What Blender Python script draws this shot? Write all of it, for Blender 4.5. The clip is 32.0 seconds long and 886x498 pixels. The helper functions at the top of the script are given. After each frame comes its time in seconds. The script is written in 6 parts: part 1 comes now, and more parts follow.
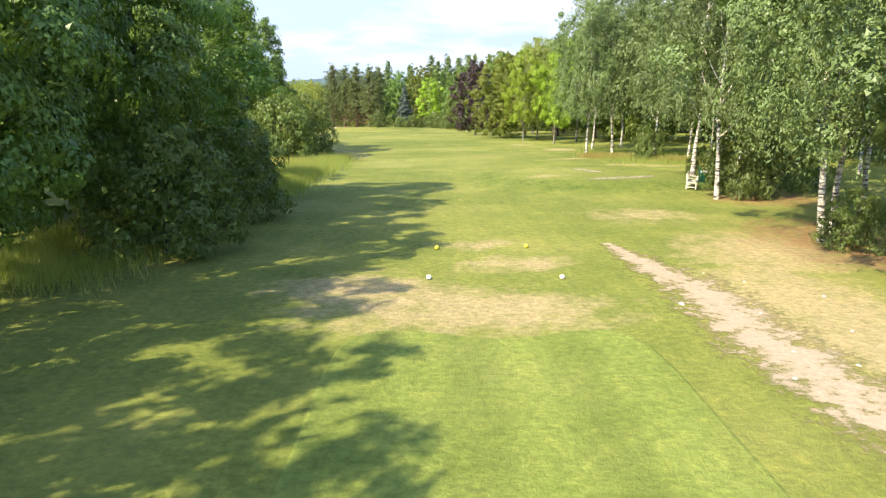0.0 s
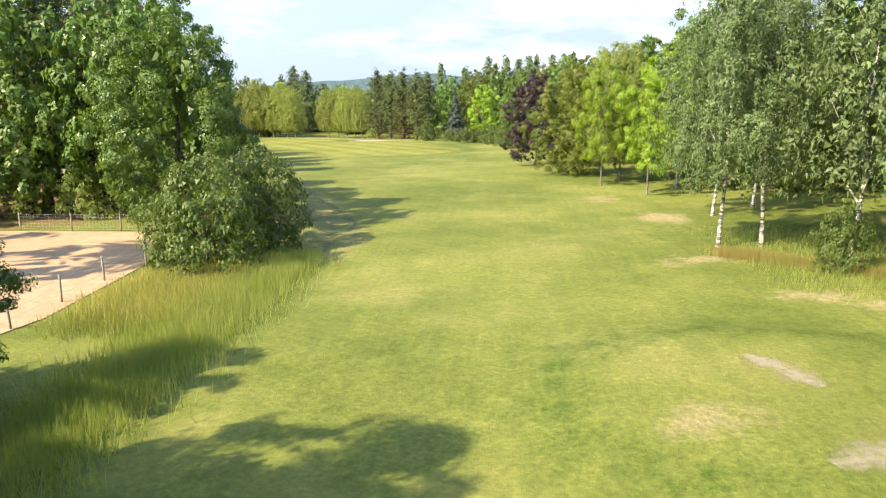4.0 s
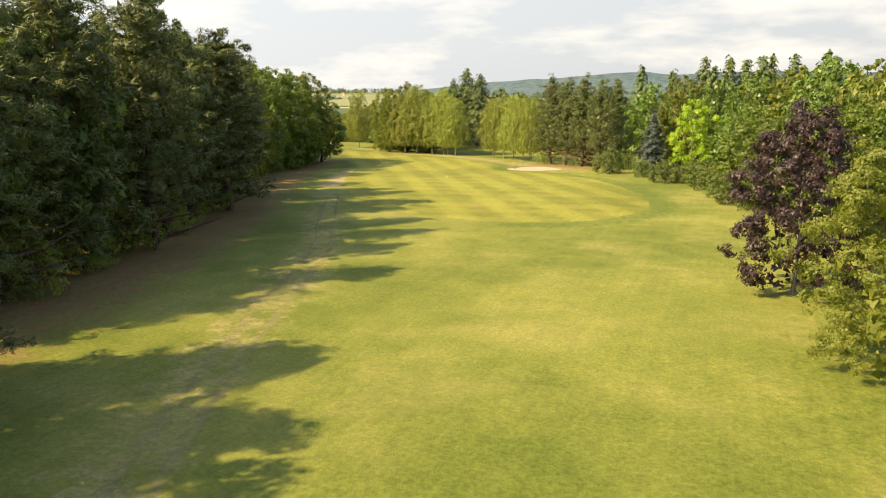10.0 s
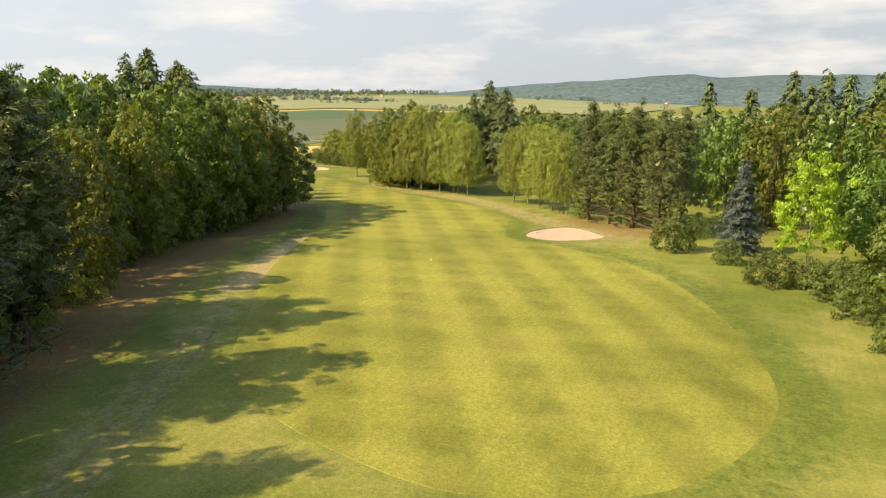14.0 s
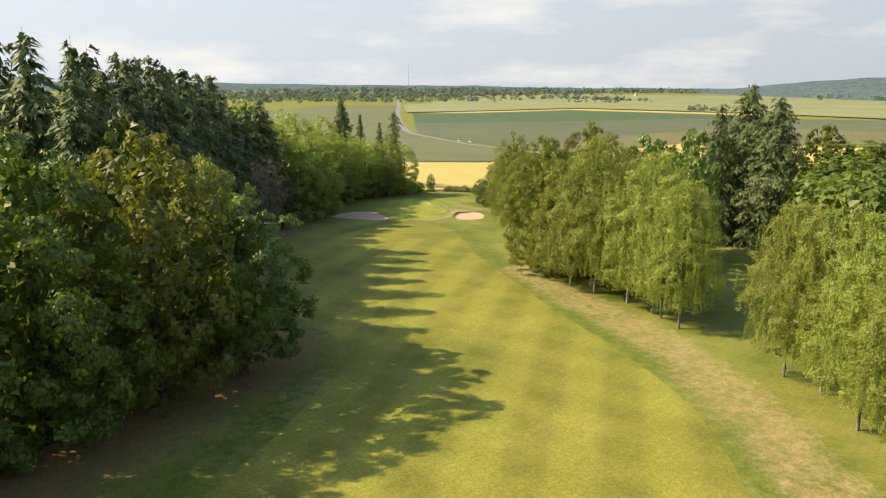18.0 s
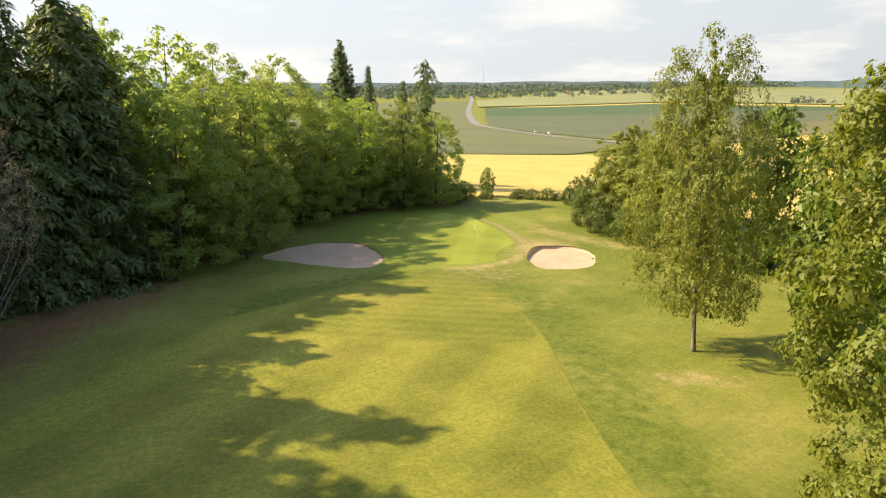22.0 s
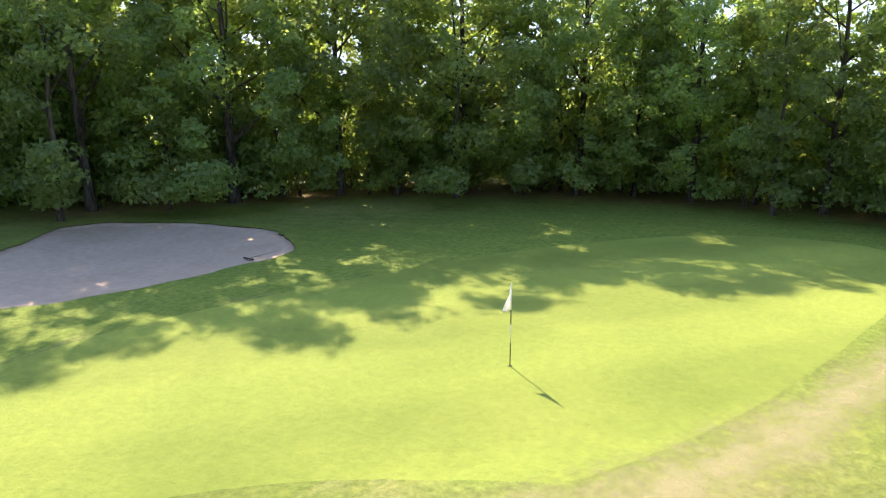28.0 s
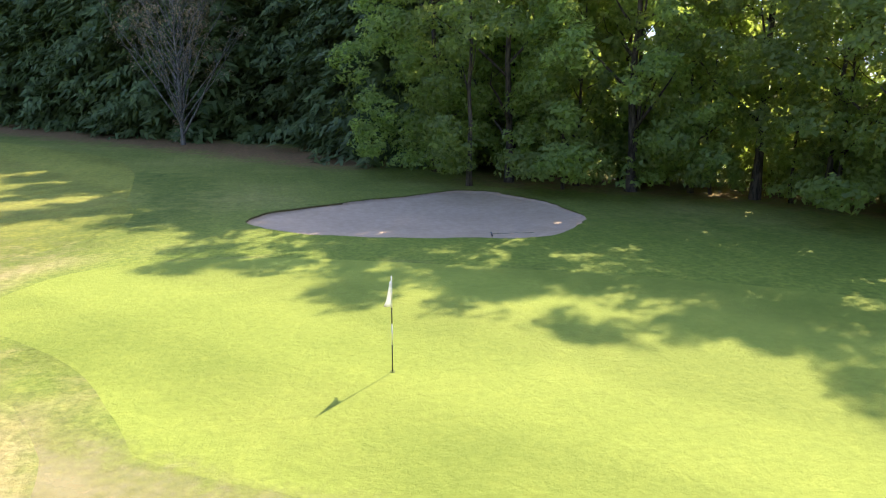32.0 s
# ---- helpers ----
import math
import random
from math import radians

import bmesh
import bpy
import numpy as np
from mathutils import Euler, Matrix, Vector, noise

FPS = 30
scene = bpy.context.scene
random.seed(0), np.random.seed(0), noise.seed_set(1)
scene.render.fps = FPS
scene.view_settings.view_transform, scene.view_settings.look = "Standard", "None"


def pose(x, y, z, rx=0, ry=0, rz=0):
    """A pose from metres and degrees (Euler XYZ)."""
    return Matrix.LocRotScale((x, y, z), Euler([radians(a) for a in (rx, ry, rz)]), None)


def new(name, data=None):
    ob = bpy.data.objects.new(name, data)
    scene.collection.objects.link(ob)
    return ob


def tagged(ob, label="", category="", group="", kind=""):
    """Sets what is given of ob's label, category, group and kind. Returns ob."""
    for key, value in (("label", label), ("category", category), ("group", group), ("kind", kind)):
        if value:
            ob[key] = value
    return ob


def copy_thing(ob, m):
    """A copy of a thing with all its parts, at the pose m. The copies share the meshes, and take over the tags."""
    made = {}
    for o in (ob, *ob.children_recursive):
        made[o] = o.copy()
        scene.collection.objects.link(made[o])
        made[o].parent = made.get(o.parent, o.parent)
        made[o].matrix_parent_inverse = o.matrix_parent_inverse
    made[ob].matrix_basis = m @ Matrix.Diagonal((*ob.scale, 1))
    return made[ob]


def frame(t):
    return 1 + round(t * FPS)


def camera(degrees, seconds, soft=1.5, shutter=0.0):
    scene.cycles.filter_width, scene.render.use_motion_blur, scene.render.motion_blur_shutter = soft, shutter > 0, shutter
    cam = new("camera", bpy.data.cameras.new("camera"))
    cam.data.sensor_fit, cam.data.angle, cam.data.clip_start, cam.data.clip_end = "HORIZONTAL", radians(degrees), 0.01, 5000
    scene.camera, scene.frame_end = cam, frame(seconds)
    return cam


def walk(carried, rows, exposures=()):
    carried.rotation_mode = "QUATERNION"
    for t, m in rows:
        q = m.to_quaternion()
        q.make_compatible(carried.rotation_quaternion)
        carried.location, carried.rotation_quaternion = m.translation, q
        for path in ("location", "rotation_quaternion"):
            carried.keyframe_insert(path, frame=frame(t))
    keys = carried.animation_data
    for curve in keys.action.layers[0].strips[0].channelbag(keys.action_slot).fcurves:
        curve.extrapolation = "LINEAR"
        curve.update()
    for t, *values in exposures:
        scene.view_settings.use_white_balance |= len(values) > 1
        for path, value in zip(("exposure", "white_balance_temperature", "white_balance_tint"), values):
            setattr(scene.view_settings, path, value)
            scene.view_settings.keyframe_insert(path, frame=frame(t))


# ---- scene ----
cam = camera(63.0, 32.0, soft=1.2)

PATH = [
    (0.0, pose(-0.00, 0.00, 5.28, 77.88, -0.21, -0.00)),
    (0.5, pose(-0.03, 2.97, 5.74, 77.90, -0.11, 0.01)),
    (1.0, pose(-0.04, 6.20, 6.14, 77.93, -0.01, 0.02)),
    (1.5, pose(0.02, 9.63, 6.51, 77.92, 0.08, 0.15)),
    (2.0, pose(0.12, 13.13, 6.99, 77.85, 0.15, 0.45)),
    (2.5, pose(0.28, 16.87, 7.49, 77.75, 0.20, 0.73)),
    (3.0, pose(0.54, 20.71, 7.93, 77.68, 0.24, 1.28)),
    (3.5, pose(0.97, 24.65, 8.24, 77.66, 0.28, 2.99)),
    (4.2, pose(1.49, 30.38, 8.68, 77.65, 0.26, 5.41)),
    (4.9, pose(1.81, 36.32, 9.06, 77.68, 0.17, 7.81)),
    (5.5, pose(1.85, 41.32, 9.31, 77.71, 0.13, 9.72)),
    (6.0, pose(1.79, 45.38, 9.46, 77.73, 0.15, 11.23)),
    (6.5, pose(2.15, 49.89, 9.58, 77.70, 0.15, 13.03)),
    (7.0, pose(2.27, 54.23, 10.02, 77.59, 0.16, 14.81)),
    (7.5, pose(2.41, 58.56, 10.15, 77.52, 0.15, 16.52)),
    (8.0, pose(2.14, 62.84, 10.34, 77.45, 0.15, 17.95)),
    (8.5, pose(1.89, 67.29, 10.78, 77.37, 0.15, 18.99)),
    (9.0, pose(1.51, 71.86, 11.12, 77.38, 0.11, 19.88)),
    (9.5, pose(0.91, 76.11, 11.39, 77.45, 0.02, 20.32)),
    (10.0, pose(0.23, 80.66, 12.00, 77.52, -0.02, 20.63)),
    (10.5, pose(-0.59, 85.52, 12.49, 77.56, -0.10, 20.93)),
    (11.0, pose(-1.62, 90.83, 13.10, 77.57, -0.16, 21.21)),
    (11.5, pose(-2.82, 96.14, 14.00, 77.55, -0.19, 21.39)),
    (12.0, pose(-3.95, 101.78, 14.58, 77.55, -0.22, 21.64)),
    (12.5, pose(-5.46, 107.81, 15.23, 77.55, -0.26, 21.91)),
    (13.0, pose(-6.82, 114.29, 15.96, 77.52, -0.28, 22.38)),
    (13.5, pose(-8.56, 121.45, 16.60, 77.51, -0.29, 22.83)),
    (14.2, pose(-10.97, 133.48, 17.15, 77.59, -0.35, 24.45)),
    (14.9, pose(-13.97, 148.10, 17.40, 77.70, -0.44, 27.44)),
    (15.5, pose(-17.75, 161.09, 17.78, 77.68, -0.47, 30.42)),
    (16.0, pose(-21.53, 171.68, 18.29, 77.58, -0.44, 32.90)),
    (16.5, pose(-25.59, 182.32, 18.50, 77.52, -0.36, 35.36)),
    (17.0, pose(-29.86, 193.21, 19.05, 77.43, -0.22, 38.05)),
    (17.5, pose(-34.49, 203.47, 19.32, 77.39, -0.11, 40.70)),
    (18.0, pose(-39.58, 213.59, 19.42, 77.33, -0.12, 43.45)),
    (18.5, pose(-45.42, 223.37, 19.88, 77.27, -0.19, 46.41)),
    (19.0, pose(-52.16, 232.62, 20.11, 77.26, -0.26, 49.08)),
    (19.5, pose(-58.05, 240.24, 19.86, 77.28, -0.20, 49.24)),
    (20.0, pose(-66.02, 248.70, 17.70, 77.28, -0.06, 49.33)),
    (20.5, pose(-73.69, 256.13, 15.57, 77.26, 0.14, 49.38)),
    (21.0, pose(-82.76, 263.98, 12.78, 77.28, 0.33, 49.27)),
    (21.5, pose(-91.05, 271.32, 10.52, 77.28, 0.45, 49.22)),
    (22.0, pose(-99.59, 278.92, 8.03, 77.30, 0.49, 49.28)),
    (22.5, pose(-108.41, 286.35, 6.36, 77.29, 0.50, 49.41)),
    (23.0, pose(-116.69, 293.23, 5.41, 77.29, 0.50, 49.42)),
    (23.5, pose(-124.68, 300.46, 4.45, 77.40, 0.51, 50.26)),
    (24.0, pose(-131.06, 306.98, 3.24, 77.59, 0.50, 52.97)),
    (24.5, pose(-135.21, 312.84, 2.15, 77.67, 0.49, 55.87)),
    (25.0, pose(-138.48, 318.52, 0.97, 77.73, 0.43, 61.18)),
    (25.5, pose(-140.32, 323.66, -0.26, 77.75, 0.29, 69.93)),
    (26.0, pose(-141.26, 327.99, -1.35, 77.72, 0.16, 80.01)),
    (26.5, pose(-141.81, 331.24, -2.09, 77.64, 0.10, 89.34)),
    (27.0, pose(-142.34, 333.85, -2.59, 77.53, 0.09, 97.59)),
    (27.5, pose(-143.14, 336.21, -3.00, 77.42, 0.10, 105.35)),
    (28.0, pose(-144.47, 338.26, -3.32, 77.40, 0.14, 112.23)),
    (28.5, pose(-145.96, 340.05, -3.51, 77.44, 0.17, 118.63)),
    (29.0, pose(-147.60, 341.49, -3.64, 77.46, 0.17, 125.36)),
    (29.5, pose(-149.15, 342.78, -3.75, 77.46, 0.14, 132.75)),
    (30.0, pose(-150.61, 343.84, -3.82, 77.47, 0.08, 139.42)),
    (30.5, pose(-151.93, 344.69, -3.87, 77.44, 0.01, 145.68)),
    (31.0, pose(-153.30, 345.40, -3.92, 77.38, -0.05, 152.28)),
    (31.5, pose(-154.65, 345.98, -3.94, 77.30, -0.12, 158.46)),
    (32.0, pose(-155.89, 346.37, -3.95, 77.23, -0.17, 164.39)),
]

walk(cam, PATH, exposures=[(0.0, 1.40, 5950, 9.5), (3.5, 1.38, 5950, 9.5), (6.0, 1.12, 7650, 10), (9.0, 1.14, 7900, 10.5), (11.0, 1.02, 7900, 9.5), (13.0, 0.93, 7600, 10), (16.0, 0.75, 7300, 10), (20.0, 0.84, 7050, 8.5), (22.0, 0.98, 7500, 9), (24.0, 1.00, 7250, 10), (27.0, 1.57, 5950, 9), (32.0, 1.54, 5900, 11)])

# ---- daylight: a hazy summer afternoon, sun behind and to the left of the tee ----
SUN_EL, SHADOW_AZ = 40.0, 44.0
sun_way = Vector((math.cos(radians(SHADOW_AZ)) * math.cos(radians(SUN_EL)),
                  math.sin(radians(SHADOW_AZ)) * math.cos(radians(SUN_EL)), -math.sin(radians(SUN_EL))))
sun = new("sun", bpy.data.lights.new("sun", "SUN"))
sun.data.energy, sun.data.angle, sun.data.color = 5.0, radians(0.6), (1.0, 0.81, 0.53)
sun.rotation_mode = "QUATERNION"
sun.rotation_quaternion = sun_way.to_track_quat("-Z", "Y")

world = bpy.data.worlds.new("sky")
scene.world = world
world.use_nodes = True
wn, wl = world.node_tree.nodes, world.node_tree.links
wn.clear()
sky = wn.new("ShaderNodeTexSky")
sky.sky_type, sky.sun_disc = "NISHITA", False
sky.sun_elevation = radians(SUN_EL)
sky.sun_rotation = radians(90 - (SHADOW_AZ + 180))
sky.air_density, sky.dust_density, sky.ozone_density = 1.0, 2.5, 1.0
dim = wn.new("ShaderNodeMixRGB")
dim.blend_type = "MULTIPLY"
dim.inputs[0].default_value, dim.inputs[2].default_value = 1.0, (0.142, 0.162, 0.195, 1)
wl.new(sky.outputs[0], dim.inputs[1])
way = wn.new("ShaderNodeTexCoord")
flat = wn.new("ShaderNodeMapping")
flat.inputs["Scale"].default_value = (2.2, 2.2, 9.0)
wl.new(way.outputs["Generated"], flat.inputs[0])
puff = wn.new("ShaderNodeTexNoise")
puff.inputs["Scale"].default_value, puff.inputs["Detail"].default_value, puff.inputs["Roughness"].default_value = 2.1, 7.0, 0.56
wl.new(flat.outputs[0], puff.inputs["Vector"])
thin = wn.new("ShaderNodeValToRGB")
thin.color_ramp.elements[0].position, thin.color_ramp.elements[1].position = 0.47, 0.70
thin.color_ramp.elements[0].color, thin.color_ramp.elements[1].color = (0.0, 0.0, 0.0, 1), (0.95, 0.95, 0.95, 1)
wl.new(puff.outputs["Fac"], thin.inputs[0])
# haze, thick towards the horizon and thin overhead
split = wn.new("ShaderNodeSeparateXYZ")
wl.new(way.outputs["Generated"], split.inputs[0])
rise = wn.new("ShaderNodeMapRange")
rise.interpolation_type = "SMOOTHSTEP"
rise.inputs["From Min"].default_value, rise.inputs["From Max"].default_value = 0.04, 0.60
rise.inputs["To Min"].default_value, rise.inputs["To Max"].default_value = 0.94, 0.10
wl.new(split.outputs[2], rise.inputs["Value"])
haze = wn.new("ShaderNodeMixRGB")
near_sun = wn.new("ShaderNodeVectorMath")
near_sun.operation = "DOT_PRODUCT"
near_sun.inputs[1].default_value = (-sun_way[0], -sun_way[1], 0.0)
wl.new(way.outputs["Generated"], near_sun.inputs[0])
glow = wn.new("ShaderNodeMapRange")
glow.inputs["From Min"].default_value, glow.inputs["From Max"].default_value = -0.77, 0.77
glow.inputs["To Min"].default_value, glow.inputs["To Max"].default_value = 0.74, 1.26
wl.new(near_sun.outputs["Value"], glow.inputs["Value"])
veil = wn.new("ShaderNodeMixRGB")
veil.blend_type = "MULTIPLY"
veil.inputs[0].default_value, veil.inputs[1].default_value = 1.0, (0.440, 0.500, 0.590, 1)
wl.new(glow.outputs[0], veil.inputs[2])
wl.new(veil.outputs[0], haze.inputs[2])
wl.new(rise.outputs[0], haze.inputs[0])
wl.new(dim.outputs[0], haze.inputs[1])
cloud = wn.new("ShaderNodeMixRGB")
cloud.inputs[2].default_value = (0.66, 0.66, 0.67, 1)
veiled = wn.new("ShaderNodeMath")
veiled.operation = "MULTIPLY"
wl.new(thin.outputs[0], veiled.inputs[0])
wl.new(rise.outputs[0], veiled.inputs[1])
wl.new(veiled.outputs[0], cloud.inputs[0])
wl.new(haze.outputs[0], cloud.inputs[1])
back = wn.new("ShaderNodeBackground")
back.inputs[1].default_value = 0.87
wl.new(cloud.outputs[0], back.inputs[0])
wout = wn.new("ShaderNodeOutputWorld")
wl.new(back.outputs[0], wout.inputs[0])

# ---- materials ----
class Nodes:
    """A small builder of node materials."""

    def __init__(self, name):
        self.mat = bpy.data.materials.new(name)
        self.mat.use_nodes = True
        self.tree = self.mat.node_tree
        self.tree.nodes.clear()
        self.out = self.tree.nodes.new("ShaderNodeOutputMaterial")

    def put(self, kind, **given):
        node = self.tree.nodes.new(kind)
        for key, value in given.items():
            node.inputs[key.replace("_", " ")].default_value = value
        return node

    def tie(self, a, b):
        self.tree.links.new(a, b)

    def place(self):
        return self.put("ShaderNodeNewGeometry").outputs["Position"]

    def noise(self, scale, detail=4.0, rough=0.55, vector=None):
        node = self.put("ShaderNodeTexNoise", Scale=scale, Detail=detail, Roughness=rough)
        self.tie(vector if vector else self.place(), node.inputs["Vector"])
        return node.outputs["Fac"]

    def ramp(self, value, low, high, a=0.0, b=1.0):
        node = self.put("ShaderNodeMapRange", From_Min=low, From_Max=high, To_Min=a, To_Max=b)
        self.tie(value, node.inputs["Value"])
        return node.outputs[0]

    def math(self, op, a, b):
        node = self.tree.nodes.new("ShaderNodeMath")
        node.operation = op
        for k, v in enumerate((a, b)):
            if isinstance(v, (int, float)):
                node.inputs[k].default_value = v
            else:
                self.tie(v, node.inputs[k])
        return node.outputs[0]

    def mix(self, fac, a, b, blend="MIX"):
        node = self.tree.nodes.new("ShaderNodeMixRGB")
        node.blend_type = blend
        for k, v in enumerate((fac, a, b)):
            if isinstance(v, (int, float)):
                node.inputs[k].default_value = v
            elif isinstance(v, tuple):
                node.inputs[k].default_value = (*v, 1.0)
            else:
                self.tie(v, node.inputs[k])
        return node.outputs[0]

    def shade(self, colour, rough=0.8, bump=None, strength=0.4, distance=0.05, spec=0.3, metal=0.0):
        p = self.put("ShaderNodeBsdfPrincipled", Roughness=rough, Metallic=metal)
        p.inputs["Specular IOR Level"].default_value = spec
        if isinstance(colour, tuple):
            p.inputs["Base Color"].default_value = (*colour, 1.0)
        else:
            self.tie(colour, p.inputs["Base Color"])
        if bump is not None:
            b = self.put("ShaderNodeBump", Strength=strength, Distance=distance)
            self.tie(bump, b.inputs["Height"])
            self.tie(b.outputs[0], p.inputs["Normal"])
        return p.outputs[0]

    def done(self, shader):
        self.tie(shader, self.out.inputs[0])
        return self.mat


def leaf_material(name, dark, light, shine=0.45, through_light=0.5, tint=None):
    n = Nodes(name)
    island = n.put("ShaderNodeNewGeometry").outputs["Random Per Island"]
    own = n.put("ShaderNodeObjectInfo").outputs["Random"]
    colour = n.mix(n.ramp(island, 0, 1, 0.12, 0.88), dark, light)
    patch = n.ramp(n.noise(0.35, 2.0), 0.3, 0.7)
    colour = n.mix(n.math("MULTIPLY", patch, 0.55), colour, tint if tint else light)
    tone = n.put("ShaderNodeHueSaturation", Saturation=1.0)
    n.tie(n.ramp(own, 0, 1, 0.493, 0.507), tone.inputs["Hue"])
    n.tie(n.ramp(own, 0, 1, 0.82, 1.18), tone.inputs["Value"])
    n.tie(colour, tone.inputs["Color"])
    body = n.shade(tone.outputs[0], shine, spec=0.35)
    lit = n.put("ShaderNodeBsdfTranslucent")
    n.tie(n.mix(1.0, tone.outputs[0], (1.25, 1.2, 0.55), "MULTIPLY"), lit.inputs["Color"])
    both = n.put("ShaderNodeMixShader", Fac=through_light)
    n.tie(body, both.inputs[1])
    n.tie(lit.outputs[0], both.inputs[2])
    return n.done(both.outputs[0])


def bark_material(name, dark, light, scale=3.0, bands=False):
    n = Nodes(name)
    coord = n.put("ShaderNodeTexCoord").outputs["Object"]
    m = n.put("ShaderNodeMapping", Scale=(1.0, 1.0, 5.0) if bands else (3.0, 3.0, 0.5))
    n.tie(coord, m.inputs[0])
    f = n.noise(scale, 5.0, 0.65, m.outputs[0])
    colour = n.mix(n.ramp(f, 0.42, 0.58), dark, light)
    return n.done(n.shade(colour, 0.85, f, 0.6, 0.04))


LEAF = {
    "oak": leaf_material("oak_leaves", (0.050, 0.106, 0.018), (0.164, 0.247, 0.045), 0.40, 0.31, tint=(0.121, 0.203, 0.032)),
    "maple": leaf_material("maple_leaves", (0.047, 0.086, 0.015), (0.163, 0.215, 0.036), 0.45, 0.38, tint=(0.139, 0.197, 0.030)),
    "wall": leaf_material("woodland_leaves", (0.139, 0.208, 0.079), (0.403, 0.480, 0.202), 0.5, 0.74, tint=(0.321, 0.383, 0.142)),
    # far village trees: bluish haze is mixed into the leaf colour
    "far": leaf_material("hazed_leaves", (0.068, 0.104, 0.084), (0.135, 0.179, 0.138), 0.6, 0.2),
    "birch": leaf_material("birch_leaves", (0.062, 0.102, 0.031), (0.176, 0.234, 0.081), 0.5, 0.3, tint=(0.141, 0.188, 0.063)),
    "willow": leaf_material("willow_leaves", (0.112, 0.160, 0.034), (0.314, 0.355, 0.081), 0.5, 0.4, tint=(0.283, 0.320, 0.064)),
    "pine": leaf_material("pine_needles", (0.034, 0.066, 0.018), (0.151, 0.178, 0.051), 0.6, 0.15, tint=(0.110, 0.124, 0.042)),
    "alder": leaf_material("olive_leaves", (0.074, 0.105, 0.017), (0.221, 0.241, 0.045), 0.5, 0.45, tint=(0.177, 0.202, 0.035)),
    "spruce": leaf_material("spruce_needles", (0.043, 0.079, 0.024), (0.137, 0.180, 0.051), 0.6, 0.12, tint=(0.104, 0.137, 0.035)),
    "blue": leaf_material("blue_spruce_needles", (0.034, 0.055, 0.045), (0.096, 0.125, 0.103), 0.6, 0.12),
    "beech": leaf_material("copper_beech_leaves", (0.013, 0.008, 0.009), (0.042, 0.024, 0.024), 0.5, 0.10),
    "lime": leaf_material("lime_green_leaves", (0.131, 0.214, 0.017), (0.333, 0.451, 0.042), 0.5, 0.45, tint=(0.287, 0.402, 0.032)),
    "hazel": leaf_material("sunlit_hazel_leaves", (0.113, 0.159, 0.029), (0.316, 0.364, 0.068), 0.5, 0.35, tint=(0.270, 0.319, 0.051)),
    "bush": leaf_material("bush_leaves", (0.048, 0.080, 0.014), (0.136, 0.179, 0.040), 0.5, 0.35),
    "dry": leaf_material("dry_twigs", (0.213, 0.161, 0.096), (0.468, 0.360, 0.204), 0.8, 0.05),
}
BARK = bark_material("brown_bark", (0.035, 0.026, 0.020), (0.13, 0.10, 0.075))
PINE_BARK = bark_material("pine_bark", (0.045, 0.028, 0.020), (0.17, 0.105, 0.070))
BIRCH_BARK = bark_material("birch_bark", (0.06, 0.055, 0.05), (0.62, 0.58, 0.50), 1.6, True)
GREY_BARK = bark_material("grey_bark", (0.08, 0.075, 0.065), (0.26, 0.24, 0.21))


